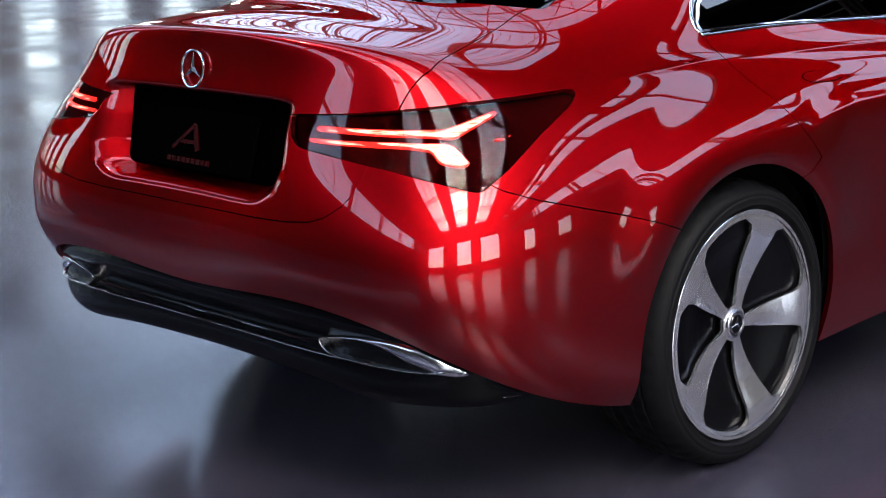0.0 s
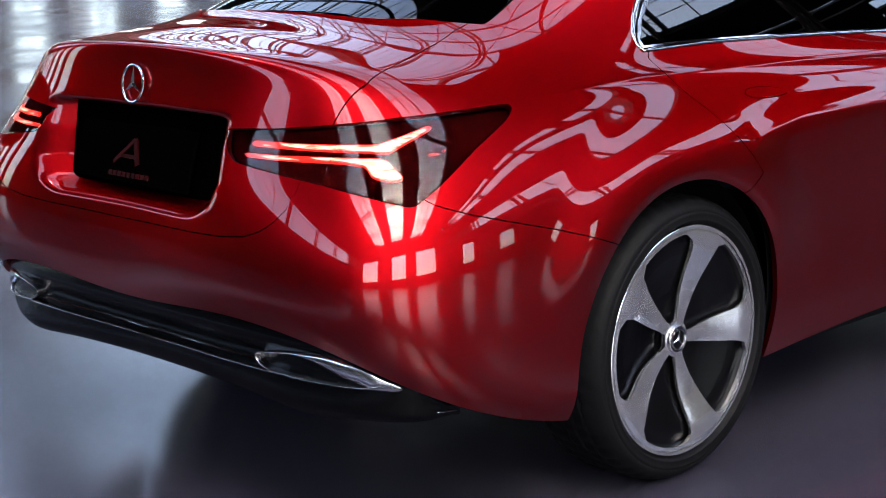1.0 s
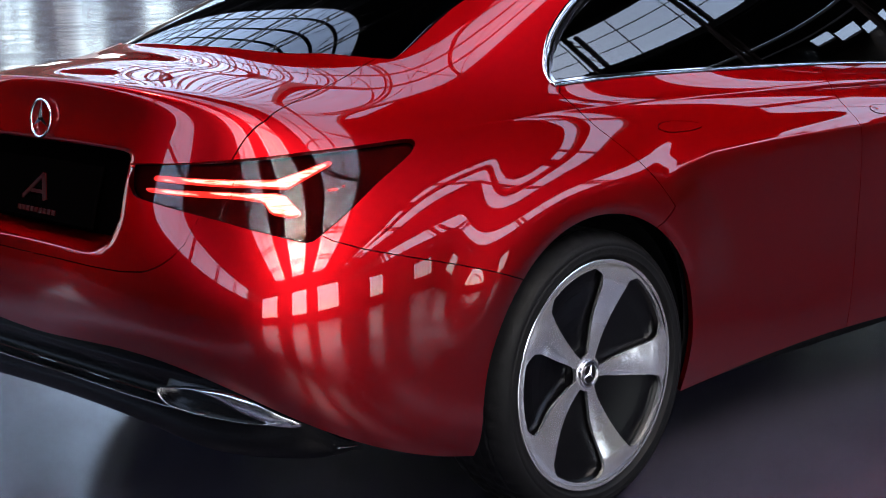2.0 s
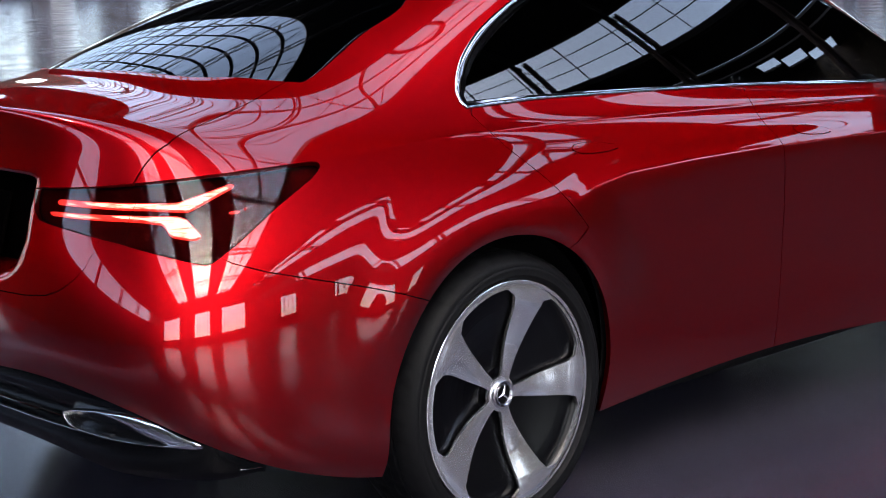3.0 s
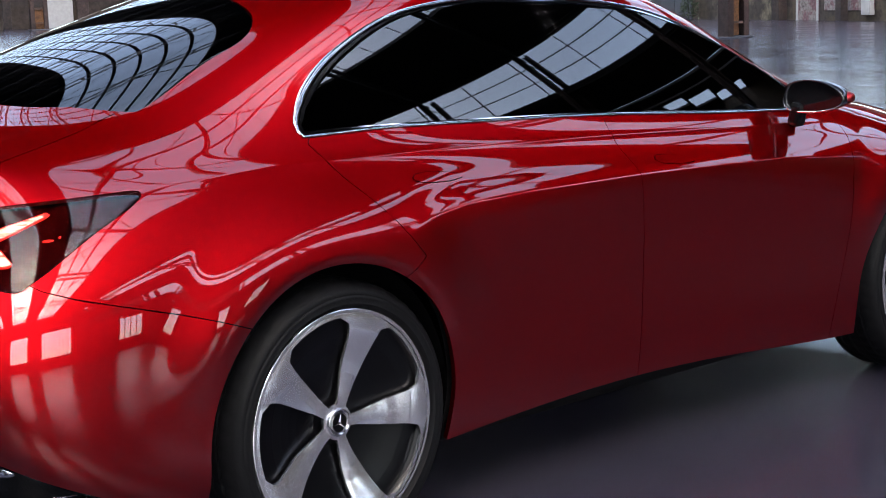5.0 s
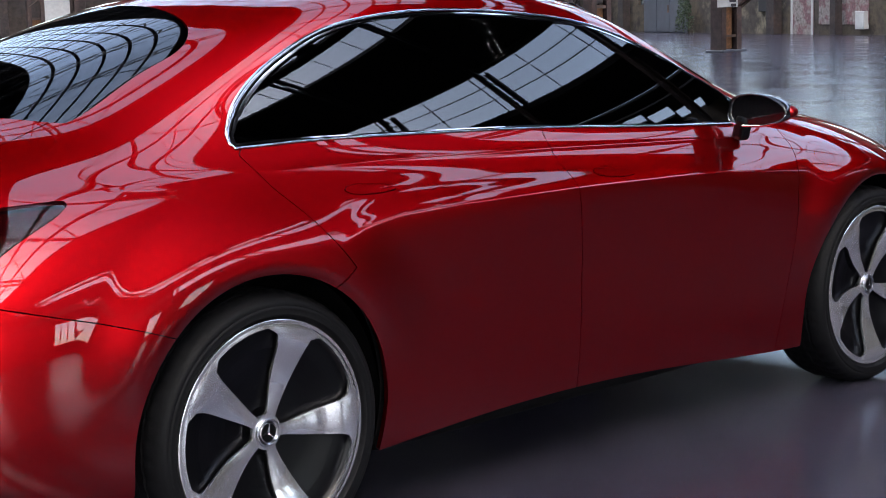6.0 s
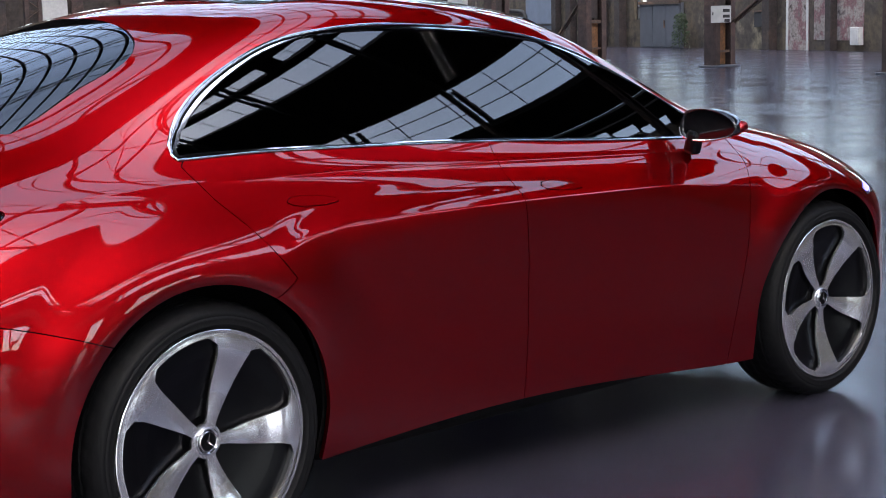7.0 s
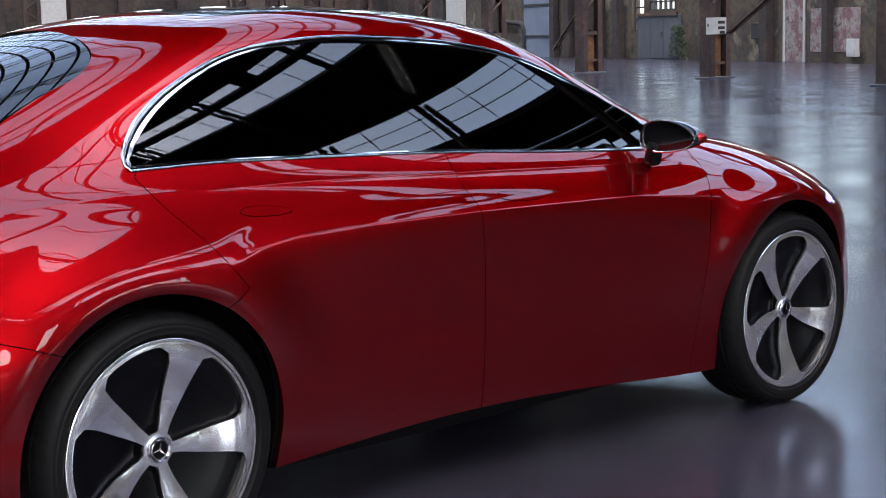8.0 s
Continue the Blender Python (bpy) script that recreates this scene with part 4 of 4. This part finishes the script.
def wheel(x, side, spin, toe):
    """Tyre, polished rim, dark ribbed dish and hub cap."""
    pivot = pose(0, -.88 * side, 0)
    hub = empty("wheel", pose(x, 0, AXLE_HEIGHT) @ pivot @ pose(0, 0, 0, 0, 0, side * toe) @ pivot.inverted())
    hub.parent = car
    k = np.array((1, side, 1))
    c, s = math.cos(spin), math.sin(spin)
    roll = np.array(((c, 0, -s), (0, 1, 0), (s, 0, c)))
    turned = (lambda f: f) if side > 0 else (lambda f: [q[::-1] for q in f])
    link("tyre", TYRE[0] * k, TYRE[1], RUBBER, hub)
    link("rim", RIM.v @ roll * k, turned(RIM.f), ALLOY, hub, "polished five-spoke alloy rim", RIM.n @ roll * k)
    link("ribbed_dish", DISH[0] * k, DISH[1], DARKRIM, hub)
    v, f = revolve([(.2755, -.8896), (.2835, -.8896), (.2850, -.8888), (.286, -.882)], 160)
    link("rim_lip", v * k, f, ALLOY, hub, smooth=False)
    v, f = revolve([(.0, -.862), (.028, -.862), (.0305, -.8655), (.0335, -.8655), (.0355, -.861), (.036, -.84)], 64)
    cap = link("hub_cap", v * k, f, CHROME, hub)
    m = Matrix.Translation((0, -.8645 * side, 0)) @ Matrix(((1, 0, 0, 0), (0, 0, -side, 0), (0, 1, 0, 0), (0, 0, 0, 1))) @ pose(0, 0, 0, 0, 0, -14)
    badge("badge", m, .0245, .004, CHROME, hub, DARKRIM)
    return hub


for ax in AXLES:
    for side in (1, -1):
        # Rear toe and the wheel shifts are fitted to the camera's view.
        wheel(ax + (.028 if ax > 1 else .019 if side > 0 else -.06), side, 0 if ax < 1 else .30, 2 if ax < 1 else 0)
        c = np.linspace(-.25, math.pi + .25, 60)
        v = [(ax + .405 * math.cos(t), -side * y, .345 + .405 * math.sin(t)) for y in ((.835, .825, .60) if ax < 1 else (.80, .79, .60)) for t in c]
        f = [(i * 60 + j, i * 60 + j + 1, (i + 1) * 60 + j + 1, (i + 1) * 60 + j) for i in range(2) for j in range(59)]
        v += [(ax, -side * .60, .345)]
        f += [(120 + j, 121 + j, 180) for j in range(59)]
        link("wheel_arch_liner", v, f, LINER, car)
bm = bmesh.new()
box(bm, (1.75, 1.50, .22), (1.325, 0, .275), bevel=.02)
box(bm, (.55, 1.3, .12), (-.55, 0, .34), bevel=.02)
box(bm, (.4, 1.3, .16), (3.15, 0, .30), bevel=.02)
part("underbody", bm, LINER, car)


# ---- car: the left rear quarter, pushed back to fit its outline in the camera's view ----
def view_shift(p):
    """How far a place past the middle is pushed back to fit the camera's view."""
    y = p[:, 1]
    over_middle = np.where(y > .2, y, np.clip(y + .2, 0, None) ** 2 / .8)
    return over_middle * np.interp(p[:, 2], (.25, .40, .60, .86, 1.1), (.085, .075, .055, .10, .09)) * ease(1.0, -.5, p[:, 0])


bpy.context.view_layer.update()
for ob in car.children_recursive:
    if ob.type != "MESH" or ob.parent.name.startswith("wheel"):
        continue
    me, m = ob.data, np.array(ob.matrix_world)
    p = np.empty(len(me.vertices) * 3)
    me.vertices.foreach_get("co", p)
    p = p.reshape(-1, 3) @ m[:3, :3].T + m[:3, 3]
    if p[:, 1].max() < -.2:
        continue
    slope = np.stack([(view_shift(p + d) - view_shift(p - d)) / .004 for d in np.eye(3) * .002], 1)
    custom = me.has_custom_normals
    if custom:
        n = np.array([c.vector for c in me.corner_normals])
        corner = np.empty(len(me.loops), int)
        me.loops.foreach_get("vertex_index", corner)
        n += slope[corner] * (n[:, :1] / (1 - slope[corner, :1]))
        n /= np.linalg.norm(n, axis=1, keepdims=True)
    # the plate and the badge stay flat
    p[:, 0] -= view_shift(p) if np.abs(p[:, 1]).max() > .3 else .004 + .02 * p[:, 1]
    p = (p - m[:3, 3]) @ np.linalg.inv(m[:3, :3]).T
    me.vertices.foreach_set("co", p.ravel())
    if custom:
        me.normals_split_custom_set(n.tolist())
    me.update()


# ---- hall ----
# The hall stands askew to the car; its own x runs across the nave, its y along it.
HALL = pose(0, 0, AXLE_HEIGHT - .353, 0, 0, -22)
SOUTH, NORTH, BAY, FIRST = -33.0, 95.0, 7.45, 1.45
NAVE, AISLE = 20.7, 31.5
EAVES, RISE = 14.6, 5.6


def placed(ob, label, category, group="", kind=""):
    ob.matrix_world = HALL @ ob.matrix_world
    return tagged(ob, label, category, group, kind)


def vault(p):
    return EAVES + RISE * (1 - (p / NAVE) ** 2)


bm = bmesh.new()
box(bm, (2 * AISLE + 60, NORTH - SOUTH + 60, .2), (0, (NORTH + SOUTH) / 2, -.1))
placed(part("floor", bm, CONCRETE), "polished grey concrete floor with cloudy stains", "floor", kind="structure")


def wall(name, at, turn, length, height, holes, mat, label):
    """A wall along its own x, with openings (x0, x1, z0, z1) through it."""
    bm, edge = bmesh.new(), -length / 2
    for x0, x1, z0, z1 in sorted(holes):
        if x0 > edge:
            box(bm, (x0 - edge, .4, height), ((x0 + edge) / 2, 0, height / 2))
        if z0 > 0:
            box(bm, (x1 - x0, .4, z0), ((x0 + x1) / 2, 0, z0 / 2))
        if z1 < height:
            box(bm, (x1 - x0, .4, height - z1), ((x0 + x1) / 2, 0, (height + z1) / 2))
        edge = x1
    box(bm, (length / 2 - edge, .4, height), ((length / 2 + edge) / 2, 0, height / 2))
    ob = part(name, bm, mat)
    ob.matrix_world = pose(*at, 0, 0, turn)
    return placed(ob, label, "wall", kind="structure")


def casement(n, at, turn, x0, x1, z0, z1, nx, nz):
    """A steel window: frame and glazing bars."""
    bm = bmesh.new()
    for k in range(nx + 1):
        x = x0 + (x1 - x0) * k / nx
        box(bm, (.14 if k in (0, nx) else .06, .12, z1 - z0), (x, 0, (z0 + z1) / 2))
    for k in range(nz + 1):
        z = z0 + (z1 - z0) * k / nz
        box(bm, (x1 - x0, .10, .12 if k in (0, nz) else .06), ((x0 + x1) / 2, 0, z))
    ob = part("window_%d" % n, bm, ROOFSTEEL)
    ob.matrix_world = pose(*at, 0, 0, turn)
    placed(ob, "steel-framed hall window with many small panes", "window", kind="structure")


MID = (NORTH + SOUTH) / 2
LONG = NORTH - SOUTH
count = 0
bays = [FIRST + BAY * k for k in range(-4, 12)]
for name, p, turn, sign in (("wall_east", AISLE, -90, -1), ("wall_west", -AISLE, 90, 1)):
    holes = []
    for q in bays:
        c = q + BAY / 2
        u = sign * (c - MID)
        # Windows added above the view, to brighten the floor's reflections.
        if p > 0 and c > 20:
            if abs(c - 57.3) > 1:
                holes.append((u - 2.8, u + 2.8, 3.9, 6.4))
        elif p > 0 and c < -20:
            holes.append((u - 1.5, u + 1.5, 3.4, 9.0))
        elif p < 0 and c > 24:
            holes.append((u - 2.5, u + 2.5, 1.6, 8.6))
    if p > 0:
        u = sign * (56.05 - MID)
        holes.append((u - .55, u + .55, 1.15, 4.2))
        u = sign * (53.95 - MID)
        holes.append((u - 1.3, u + 1.3, 2.0, 4.2))
    wall(name, (p, MID, 0), turn, LONG, 11.0 if p > 0 else 9.5, holes, PLASTER, "old stained plaster wall with steel windows")
    for h in sorted(holes):
        count += 1
        casement(count, (p, MID, 0), turn, *h, (7 if p < 0 else 6) if h[1] - h[0] > 2 else 1, 6)
for name, q, turn in (("wall_north", NORTH, 0), ("wall_south", SOUTH, 180)):
    if q > 0:
        holes = [(c - .9, c + .9, 4.4, 11.5) for c in np.arange(-25.8, 25.9, 4.3)]
    else:
        holes = [(-c - d, -c + d, 3.0, 13.0) for c, d in ((-14.5, 4.6), (.4, 3.2), (12.0, 4.0), (28.6, 2.2))]
    wall(name, (0, q, 0), turn, 2 * AISLE, EAVES + RISE + 1, holes, DARKBRICK, "tall dark brick end wall of the hall with high windows")
    for h in sorted(holes):
        count += 1
        casement(count, (0, q, 0), turn, *h, 2 if q > 0 else round((h[1] - h[0]) / 1.05), 6)

# roof: boarded flanks, open glazed middle, aisle roofs
GLAZED = ((0, 2.4), (5.8, 10.0), (15.3, 15.9), (16.15, 17.3))
STRIPS = (((2.4, 5.8), 3), ((10.0, 15.3), 5), ((15.9, 16.15), 2), ((17.3, NAVE), 4))
# past here the unseen east aisle roof is opened up to brighten the floor
SKYLIT = 18.0
bm = bmesh.new()
for s in (-1, 1):
    steps = np.concatenate([np.linspace(*k, n) for k, n in STRIPS])
    open_to_sky = GLAZED if s > 0 else GLAZED[:2]
    for a, b in zip(steps, steps[1:]):
        if any(lo < (a + b) / 2 < hi for lo, hi in open_to_sky):
            continue
        dz = vault(b) - vault(a)
        far = 7.4 if s > 0 and 9.9 < a < 12.0 else NORTH
        box(bm, (math.hypot(b - a, dz), far - SOUTH, .12), (s * (a + b) / 2, (far + SOUTH) / 2, (vault(a) + vault(b)) / 2), (0, -s * math.degrees(math.atan2(dz, b - a)), 0))
    low = 11.1 if s > 0 else 9.6
    rows = [(20.4, 31.8, SOUTH, NORTH)]
    if s > 0:
        # boards round three roof lights, stepped across the slope
        rows = [(20.4, 24.6, SOUTH, SKYLIT), (25.0, 26.4, SOUTH, SKYLIT), (26.7, 31.8, SOUTH, -3.4), (26.7, 31.8, -1.75, -1.55), (26.7, 31.8, .45, .65), (26.7, 31.8, 3.4, SKYLIT)]
        for lo, hi, q0, q1 in ((27.2, 28.9, -3.4, -1.75), (28.0, 30.1, -1.55, .45), (29.3, 31.3, .65, 3.4)):
            rows += [(26.7, lo, q0, q1), (hi, 31.8, q0, q1)]
    for a, b, q0, q1 in rows:
        box(bm, (b - a, q1 - q0, .15), (s * (a + b) / 2, (q0 + q1) / 2, low))
    box(bm, (.3, LONG, .5), (s * NAVE, MID, EAVES + .05))
    box(bm, (.3, LONG, .5), (s * NAVE, MID, low + .1))
for p, wd in ((21.0, 1.2), (31.2, 1.2)):
    box(bm, (wd, NORTH - SKYLIT, .15), (p, (NORTH + SKYLIT) / 2, 11.1))
dice = random.Random(3)
for lo, hi in GLAZED[2:]:
    for q in np.arange(SOUTH, NORTH, 1.49):
        if dice.random() < .22:
            mid = (lo + hi) / 2
            box(bm, (hi - lo + .1, 1.45, .06), (mid, q + .745, vault(mid) + .06), (0, 25, 0))
placed(part("ceiling", bm, BOARDS), "dark boarded vault with a glazed ridge", "ceiling", kind="structure")
bm = bmesh.new()
for s in (-1, 1):
    for lo, hi in GLAZED if s > 0 else GLAZED[:2]:
        ps = np.linspace(lo, hi, 4 if hi - lo > 2 else 2)
        for p in ps:
            box(bm, (.12, LONG, .18), (s * p, MID, vault(p) - .12 - .004 * s))
        for q in np.arange(SOUTH, NORTH, BAY / 3):
            for a, b in zip(ps, ps[1:]):
                beam(bm, (s * a, q, vault(a)), (s * b, q, vault(b)), .055)
for p in (21.6, 24.6, 27.6, 30.6):
    box(bm, (.14, NORTH - SKYLIT, .2), (p, (NORTH + SKYLIT) / 2, 11.05))
# bars of the added aisle glazing
for q in np.arange(SKYLIT, NORTH, 1.49):
    box(bm, (9.0, .07, .1), (26.1, q, 11.1))
for p in np.linspace(10, 12.65, 3):
    box(bm, (.12, NORTH - 7.4, .18), (p, (NORTH + 7.4) / 2, vault(p) - .13))
for q in np.arange(7.4, NORTH, 1.49):
    beam(bm, (10, q, vault(10)), (12.65, q, vault(12.65)), .055)
for s in (-1, 1):
    for q in np.arange(SOUTH, NORTH, 1.49):
        box(bm, (.6, .07, .1), (s * (24.8 if s > 0 else 25.3), q, 11.1 if s > 0 else 9.6))
    for z in np.arange(12.5 if s > 0 else 10.9, 14.4, .95):
        box(bm, (.05, LONG, .035), (s * NAVE, MID, z))
    for q in np.arange(SOUTH, NORTH, BAY / 2):
        box(bm, (.07, .07, 3.1 if s > 0 else 4.6), (s * NAVE, q, 12.9 if s > 0 else 12.1))
placed(part("roof_glazing_bars", bm, ROOFSTEEL), "dark steel glazing bars of the roof lights", "glazing bars", kind="structure")


bm = bmesh.new()
for q0, q1 in zip(bays, bays[1:]):
    for p0, p1 in ((-14.5, -9.8), (-9.8, -4.9), (-4.9, 0), (0, 4.9), (4.9, 9.8), (9.8, 14.5)):
        beam(bm, (p0, q0, vault(p0) - .55), (p1, q1, vault(p1) - .55), .075)
        beam(bm, (p1, q0, vault(p1) - .62), (p0, q1, vault(p0) - .62), .075)
placed(part("roof_bracing", bm, ROOFSTEEL), "thin crossed steel rods between the roof trusses", "bracing", kind="structure")


def truss(q):
    """An arched lattice truss across the nave."""
    bm = bmesh.new()
    ps = np.linspace(-NAVE + .3, NAVE - .3, 25)
    top = [(p, 0, vault(p) - .35) for p in ps]
    low = [(p, 0, vault(p) - .35 - 1.5 * (1 - .5 * abs(p) / NAVE)) for p in ps]
    for a, b in zip(top, top[1:]):
        beam(bm, a, b, .22, .26)
    for a, b in zip(low, low[1:]):
        beam(bm, a, b, .20, .20)
    for k in range(24):
        beam(bm, top[k], low[k], .09)
        beam(bm, *((top[k], low[k + 1]) if k % 2 else (low[k], top[k + 1])), .09)
    ob = part("roof_truss", bm, ROOFSTEEL)
    ob.matrix_world = pose(0, q, 0)
    return ob


first = truss(0)
for q in bays[1:]:
    k = copy_thing(first, HALL @ pose(0, q, 0))
    tagged(k, "dark arched steel roof truss", "truss", "trusses along the hall")
first.matrix_world = pose(0, bays[0], 0)
placed(first, "dark arched steel roof truss", "truss", "trusses along the hall")


def column():
    """A built-up steel column: two flanged posts laced with plates on a concrete foot."""
    top = empty("hall_column")
    for s in (-1, 1):
        bm = bmesh.new()
        box(bm, (.06, .30, 14.3), (s * .47, 0, 7.15))
        box(bm, (.22, .05, 14.3), (s * .37, .14, 7.15))
        box(bm, (.22, .05, 14.3), (s * .37, -.14, 7.15))
        part("post", bm, POST, top)
    for k in range(10):
        bm = bmesh.new()
        z = 2.4 + 1.2 * k
        beam(bm, (-.40, -.16, z - .5), (.40, -.16, z + .05), .09, .02)
        beam(bm, (.40, -.16, z + .05), (-.40, -.16, z + .6), .09, .02)
        part("lacing", bm, STEEL, top)
    bm = bmesh.new()
    box(bm, (1.12, .55, .05), (0, 0, .025), bevel=.015)
    part("foot", bm, GREYDOOR, top)
    for z, h, mat in ((.62, 1.1, RUST), (1.75, .9, PIER), (5.2, 5.6, PIER)):
        bm = bmesh.new()
        box(bm, (.56, .03, h), (0, .02, z))
        part("web_plate", bm, mat, top)
    bm = bmesh.new()
    box(bm, (.62, .06, .10), (0, -.10, 1.20))
    box(bm, (.62, .06, .06), (0, -.10, .40))
    part("base_plate", bm, STEEL, top, "rusty cross straps at the foot")
    return top


post = column()
made = []
for s in (-1, 1):
    for q in bays:
        m = pose(s * (NAVE - .1), q, 0, 0, 0, 28 * s)
        if not made:
            post.matrix_world = HALL @ m
            made.append(post)
        else:
            made.append(copy_thing(post, HALL @ m))
for k in made:
    tagged(k, "rusty brown riveted steel hall column on a concrete foot", "column", "columns along the nave")


# ---- things along the far wall ----
def on_wall(q, z, size, name, mat, label, category, parts=()):
    bm = bmesh.new()
    box(bm, size, (AISLE - .2 - size[0] / 2, q, z), bevel=min(.02, size[0] / 4))
    top = part(name, bm, mat)
    placed(top, label, category)
    for pname, psize, dq, dz, pmat in parts:
        bm = bmesh.new()
        box(bm, psize, (AISLE - .2 - size[0] - psize[0] / 2, q + dq, z + dz))
        part(pname, bm, pmat, top)
    return top


on_wall(54.05, .92, (.14, 3.5, 1.84), "steel_door", GREYDOOR, "grey steel folding door in the plaster wall", "door",
        [("leaf", (.04, 1.1, 1.68), -1.14, -.03, GREYDOOR), ("leaf", (.04, 1.1, 1.68), 0, -.03, GREYDOOR), ("leaf", (.04, 1.1, 1.68), 1.14, -.03, GREYDOOR), ("handle", (.08, .06, .3), -.45, .05, STEEL), ("lintel", (.10, 3.5, .12), 0, .92, STEEL)])
on_wall(44.07, 1.3, (.03, 1.4, 2.6), "painted_panel", GRAFFITI, "faded pink graffiti on a pale framed panel", "graffiti panel", [("frame_strip", (.03, .11, 2.6), -.64, 0, PALE), ("frame_strip", (.03, .11, 2.6), .64, 0, PALE), ("frame_strip", (.03, 1.17, .08), 0, 1.2, PALE)])
on_wall(41.6, 1.1, (.03, 2.9, 1.5), "painted_panel", GRAFFITI, "faded pink graffiti on stained plaster", "graffiti panel")
on_wall(41.83, 3.2, (.3, .34, 6.4), "wall_pier", PIER, "dark sooty steel pier on the wall", "pier")
on_wall(40.42, .50, (.2, .5, .6), "wall_cabinet", PALE, "small pale metal wall cabinet", "cabinet", [("cabinet_door", (.02, .42, .42), 0, 0, PALE)])
on_wall(46.5, 1.10, (.12, .66, .58), "dark_hatch", ROOFSTEEL, "dark square hatch in the wall", "hatch", [("hatch_frame", (.03, .8, .06), 0, .3, STEEL)])
on_wall(66.3, 1.6, (.15, 3.2, 3.2), "blue_panel", BLUEPANEL, "tall blue-grey sheet metal door panel", "door", [("rail", (.05, 3.2, .1), 0, .9, ROOFSTEEL), ("rail", (.05, 3.2, .1), 0, -.6, ROOFSTEEL)])
for q in (57.6, 59.4, 61.0, 62.6, 45.68):
    on_wall(q, 3.2, (.35, .5, 6.4), "wall_pier", PIER, "dark sooty steel pier on the wall", "pier")
bm = bmesh.new()
box(bm, (.03, .50, .42), (0, 0, 0), bevel=.006)
sign = part("notice_board", bm, PALE)
sign.matrix_world = pose(20.12, 30.38, 1.34, 0, 0, 60)
placed(sign, "white notice board with dark bars on the column", "sign")
for dz, wd, dy in ((.09, .17, -.13), (-.05, .17, -.13), (-.16, .13, -.15), (.02, .03, .20)):
    bm = bmesh.new()
    box(bm, (.008, wd, .075), (-.02, dy, dz))
    k = part("bar", bm, ROOFSTEEL, sign)


def brace(a, b, label):
    """A diagonal angle bar bolted to a column."""
    bm = bmesh.new()
    beam(bm, a, b, .14, .05)
    beam(bm, (a[0], a[1] - .06, a[2]), (b[0], b[1] - .06, b[2]), .03, .12)
    placed(part("steel_brace", bm, STEEL), label, "brace", "diagonal braces between the columns")


brace((20.7, 30.75, 1.15), (20.7, 27.6, 2.55), "rusty diagonal steel brace on a hall column")
brace((20.7, 38.9, 2.3), (20.7, 41.4, .7), "rusty diagonal steel brace on a hall column")
brace((20.7, 38.6, 2.5), (20.7, 36.2, 4.0), "rusty diagonal steel brace on a hall column")


def weeds(q):
    """A low bush of small leaves at the foot of the wall."""
    rnd = random.Random(5)
    bm = bmesh.new()
    for _ in range(500):
        a, h = rnd.uniform(0, 6.283), rnd.random() ** .7
        r = rnd.random() ** .5 * (.65 - .35 * h)
        m = pose(AISLE - .75 + r * math.cos(a) * .6, q + r * math.sin(a), .03 + 1.35 * h, rnd.uniform(-60, 60), rnd.uniform(-60, 60), rnd.uniform(0, 360))
        bm.faces.new([bm.verts.new(m @ Vector(c)) for c in ((-.07, 0, 0), (0, -.03, .01), (.07, 0, 0), (0, .03, .01))])
    placed(part("bush", bm, LEAVES), "dark green bush at the foot of the wall", "bush", kind="stuff")


weeds(51.6)

v, f = sweep(spline([(31.1, 72.4, 0), (31.1, 72.4, 1.2), (31.1, 72.05, 1.6), (31.1, 71.1, 1.72), (31.1, 68.5, 1.66), (31.1, 67.85, 1.45), (31.1, 67.75, .9), (31.1, 67.75, 0)], 40), .11, 10)
placed(link("bent_pipe", v, f, ROOFSTEEL), "thick dark pipe bent in a low loop before the wall", "pipe")
for x, wide, mat, label in ((29.8, .8, POST, "red-brown steel pier at the end wall"), (26.5, .7, PIER, "dark sooty steel pier at the end wall"), (23.0, 1.0, PLASTER, "stained plaster pier at the end wall"),
                            (19.5, .7, PIER, "dark sooty steel pier at the end wall"), (16.0, .9, POST, "red-brown steel pier at the end wall"), (13.0, .7, POST, "red-brown steel pier at the end wall"),
                            (11.65, 1.5, PALE, "pale grey painted pier at the end wall"), (8.5, .5, PIER, "dark sooty steel pier at the end wall"), (6.2, .9, PLASTER, "stained plaster pier at the end wall")):
    bm = bmesh.new()
    box(bm, (wide, .35, 7.0), (x, NORTH - .375, 3.5), bevel=.02)
    placed(part("wall_pier", bm, mat), label, "pier", "piers along the end wall")
on_wall(64.3, 3.2, (.3, .5, 6.4), "wall_pier", PIER, "dark sooty steel pier on the wall", "pier")
for q, wide, mat, label in ((77.2, 2.3, PALE, "pale grey painted pier on the wall"), (79.7, 1.7, PIER, "dark sooty steel pier on the wall"), (89.4, 1.8, PIER, "dark sooty steel pier on the wall")):
    on_wall(q, 3.2, (.3, wide, 6.4), "wall_pier", mat, label, "pier")
tagged(copy_thing(post, HALL @ pose(9.7, 88.7, 0, 0, 0, 10)), "rusty brown riveted steel column before the end wall", "column")
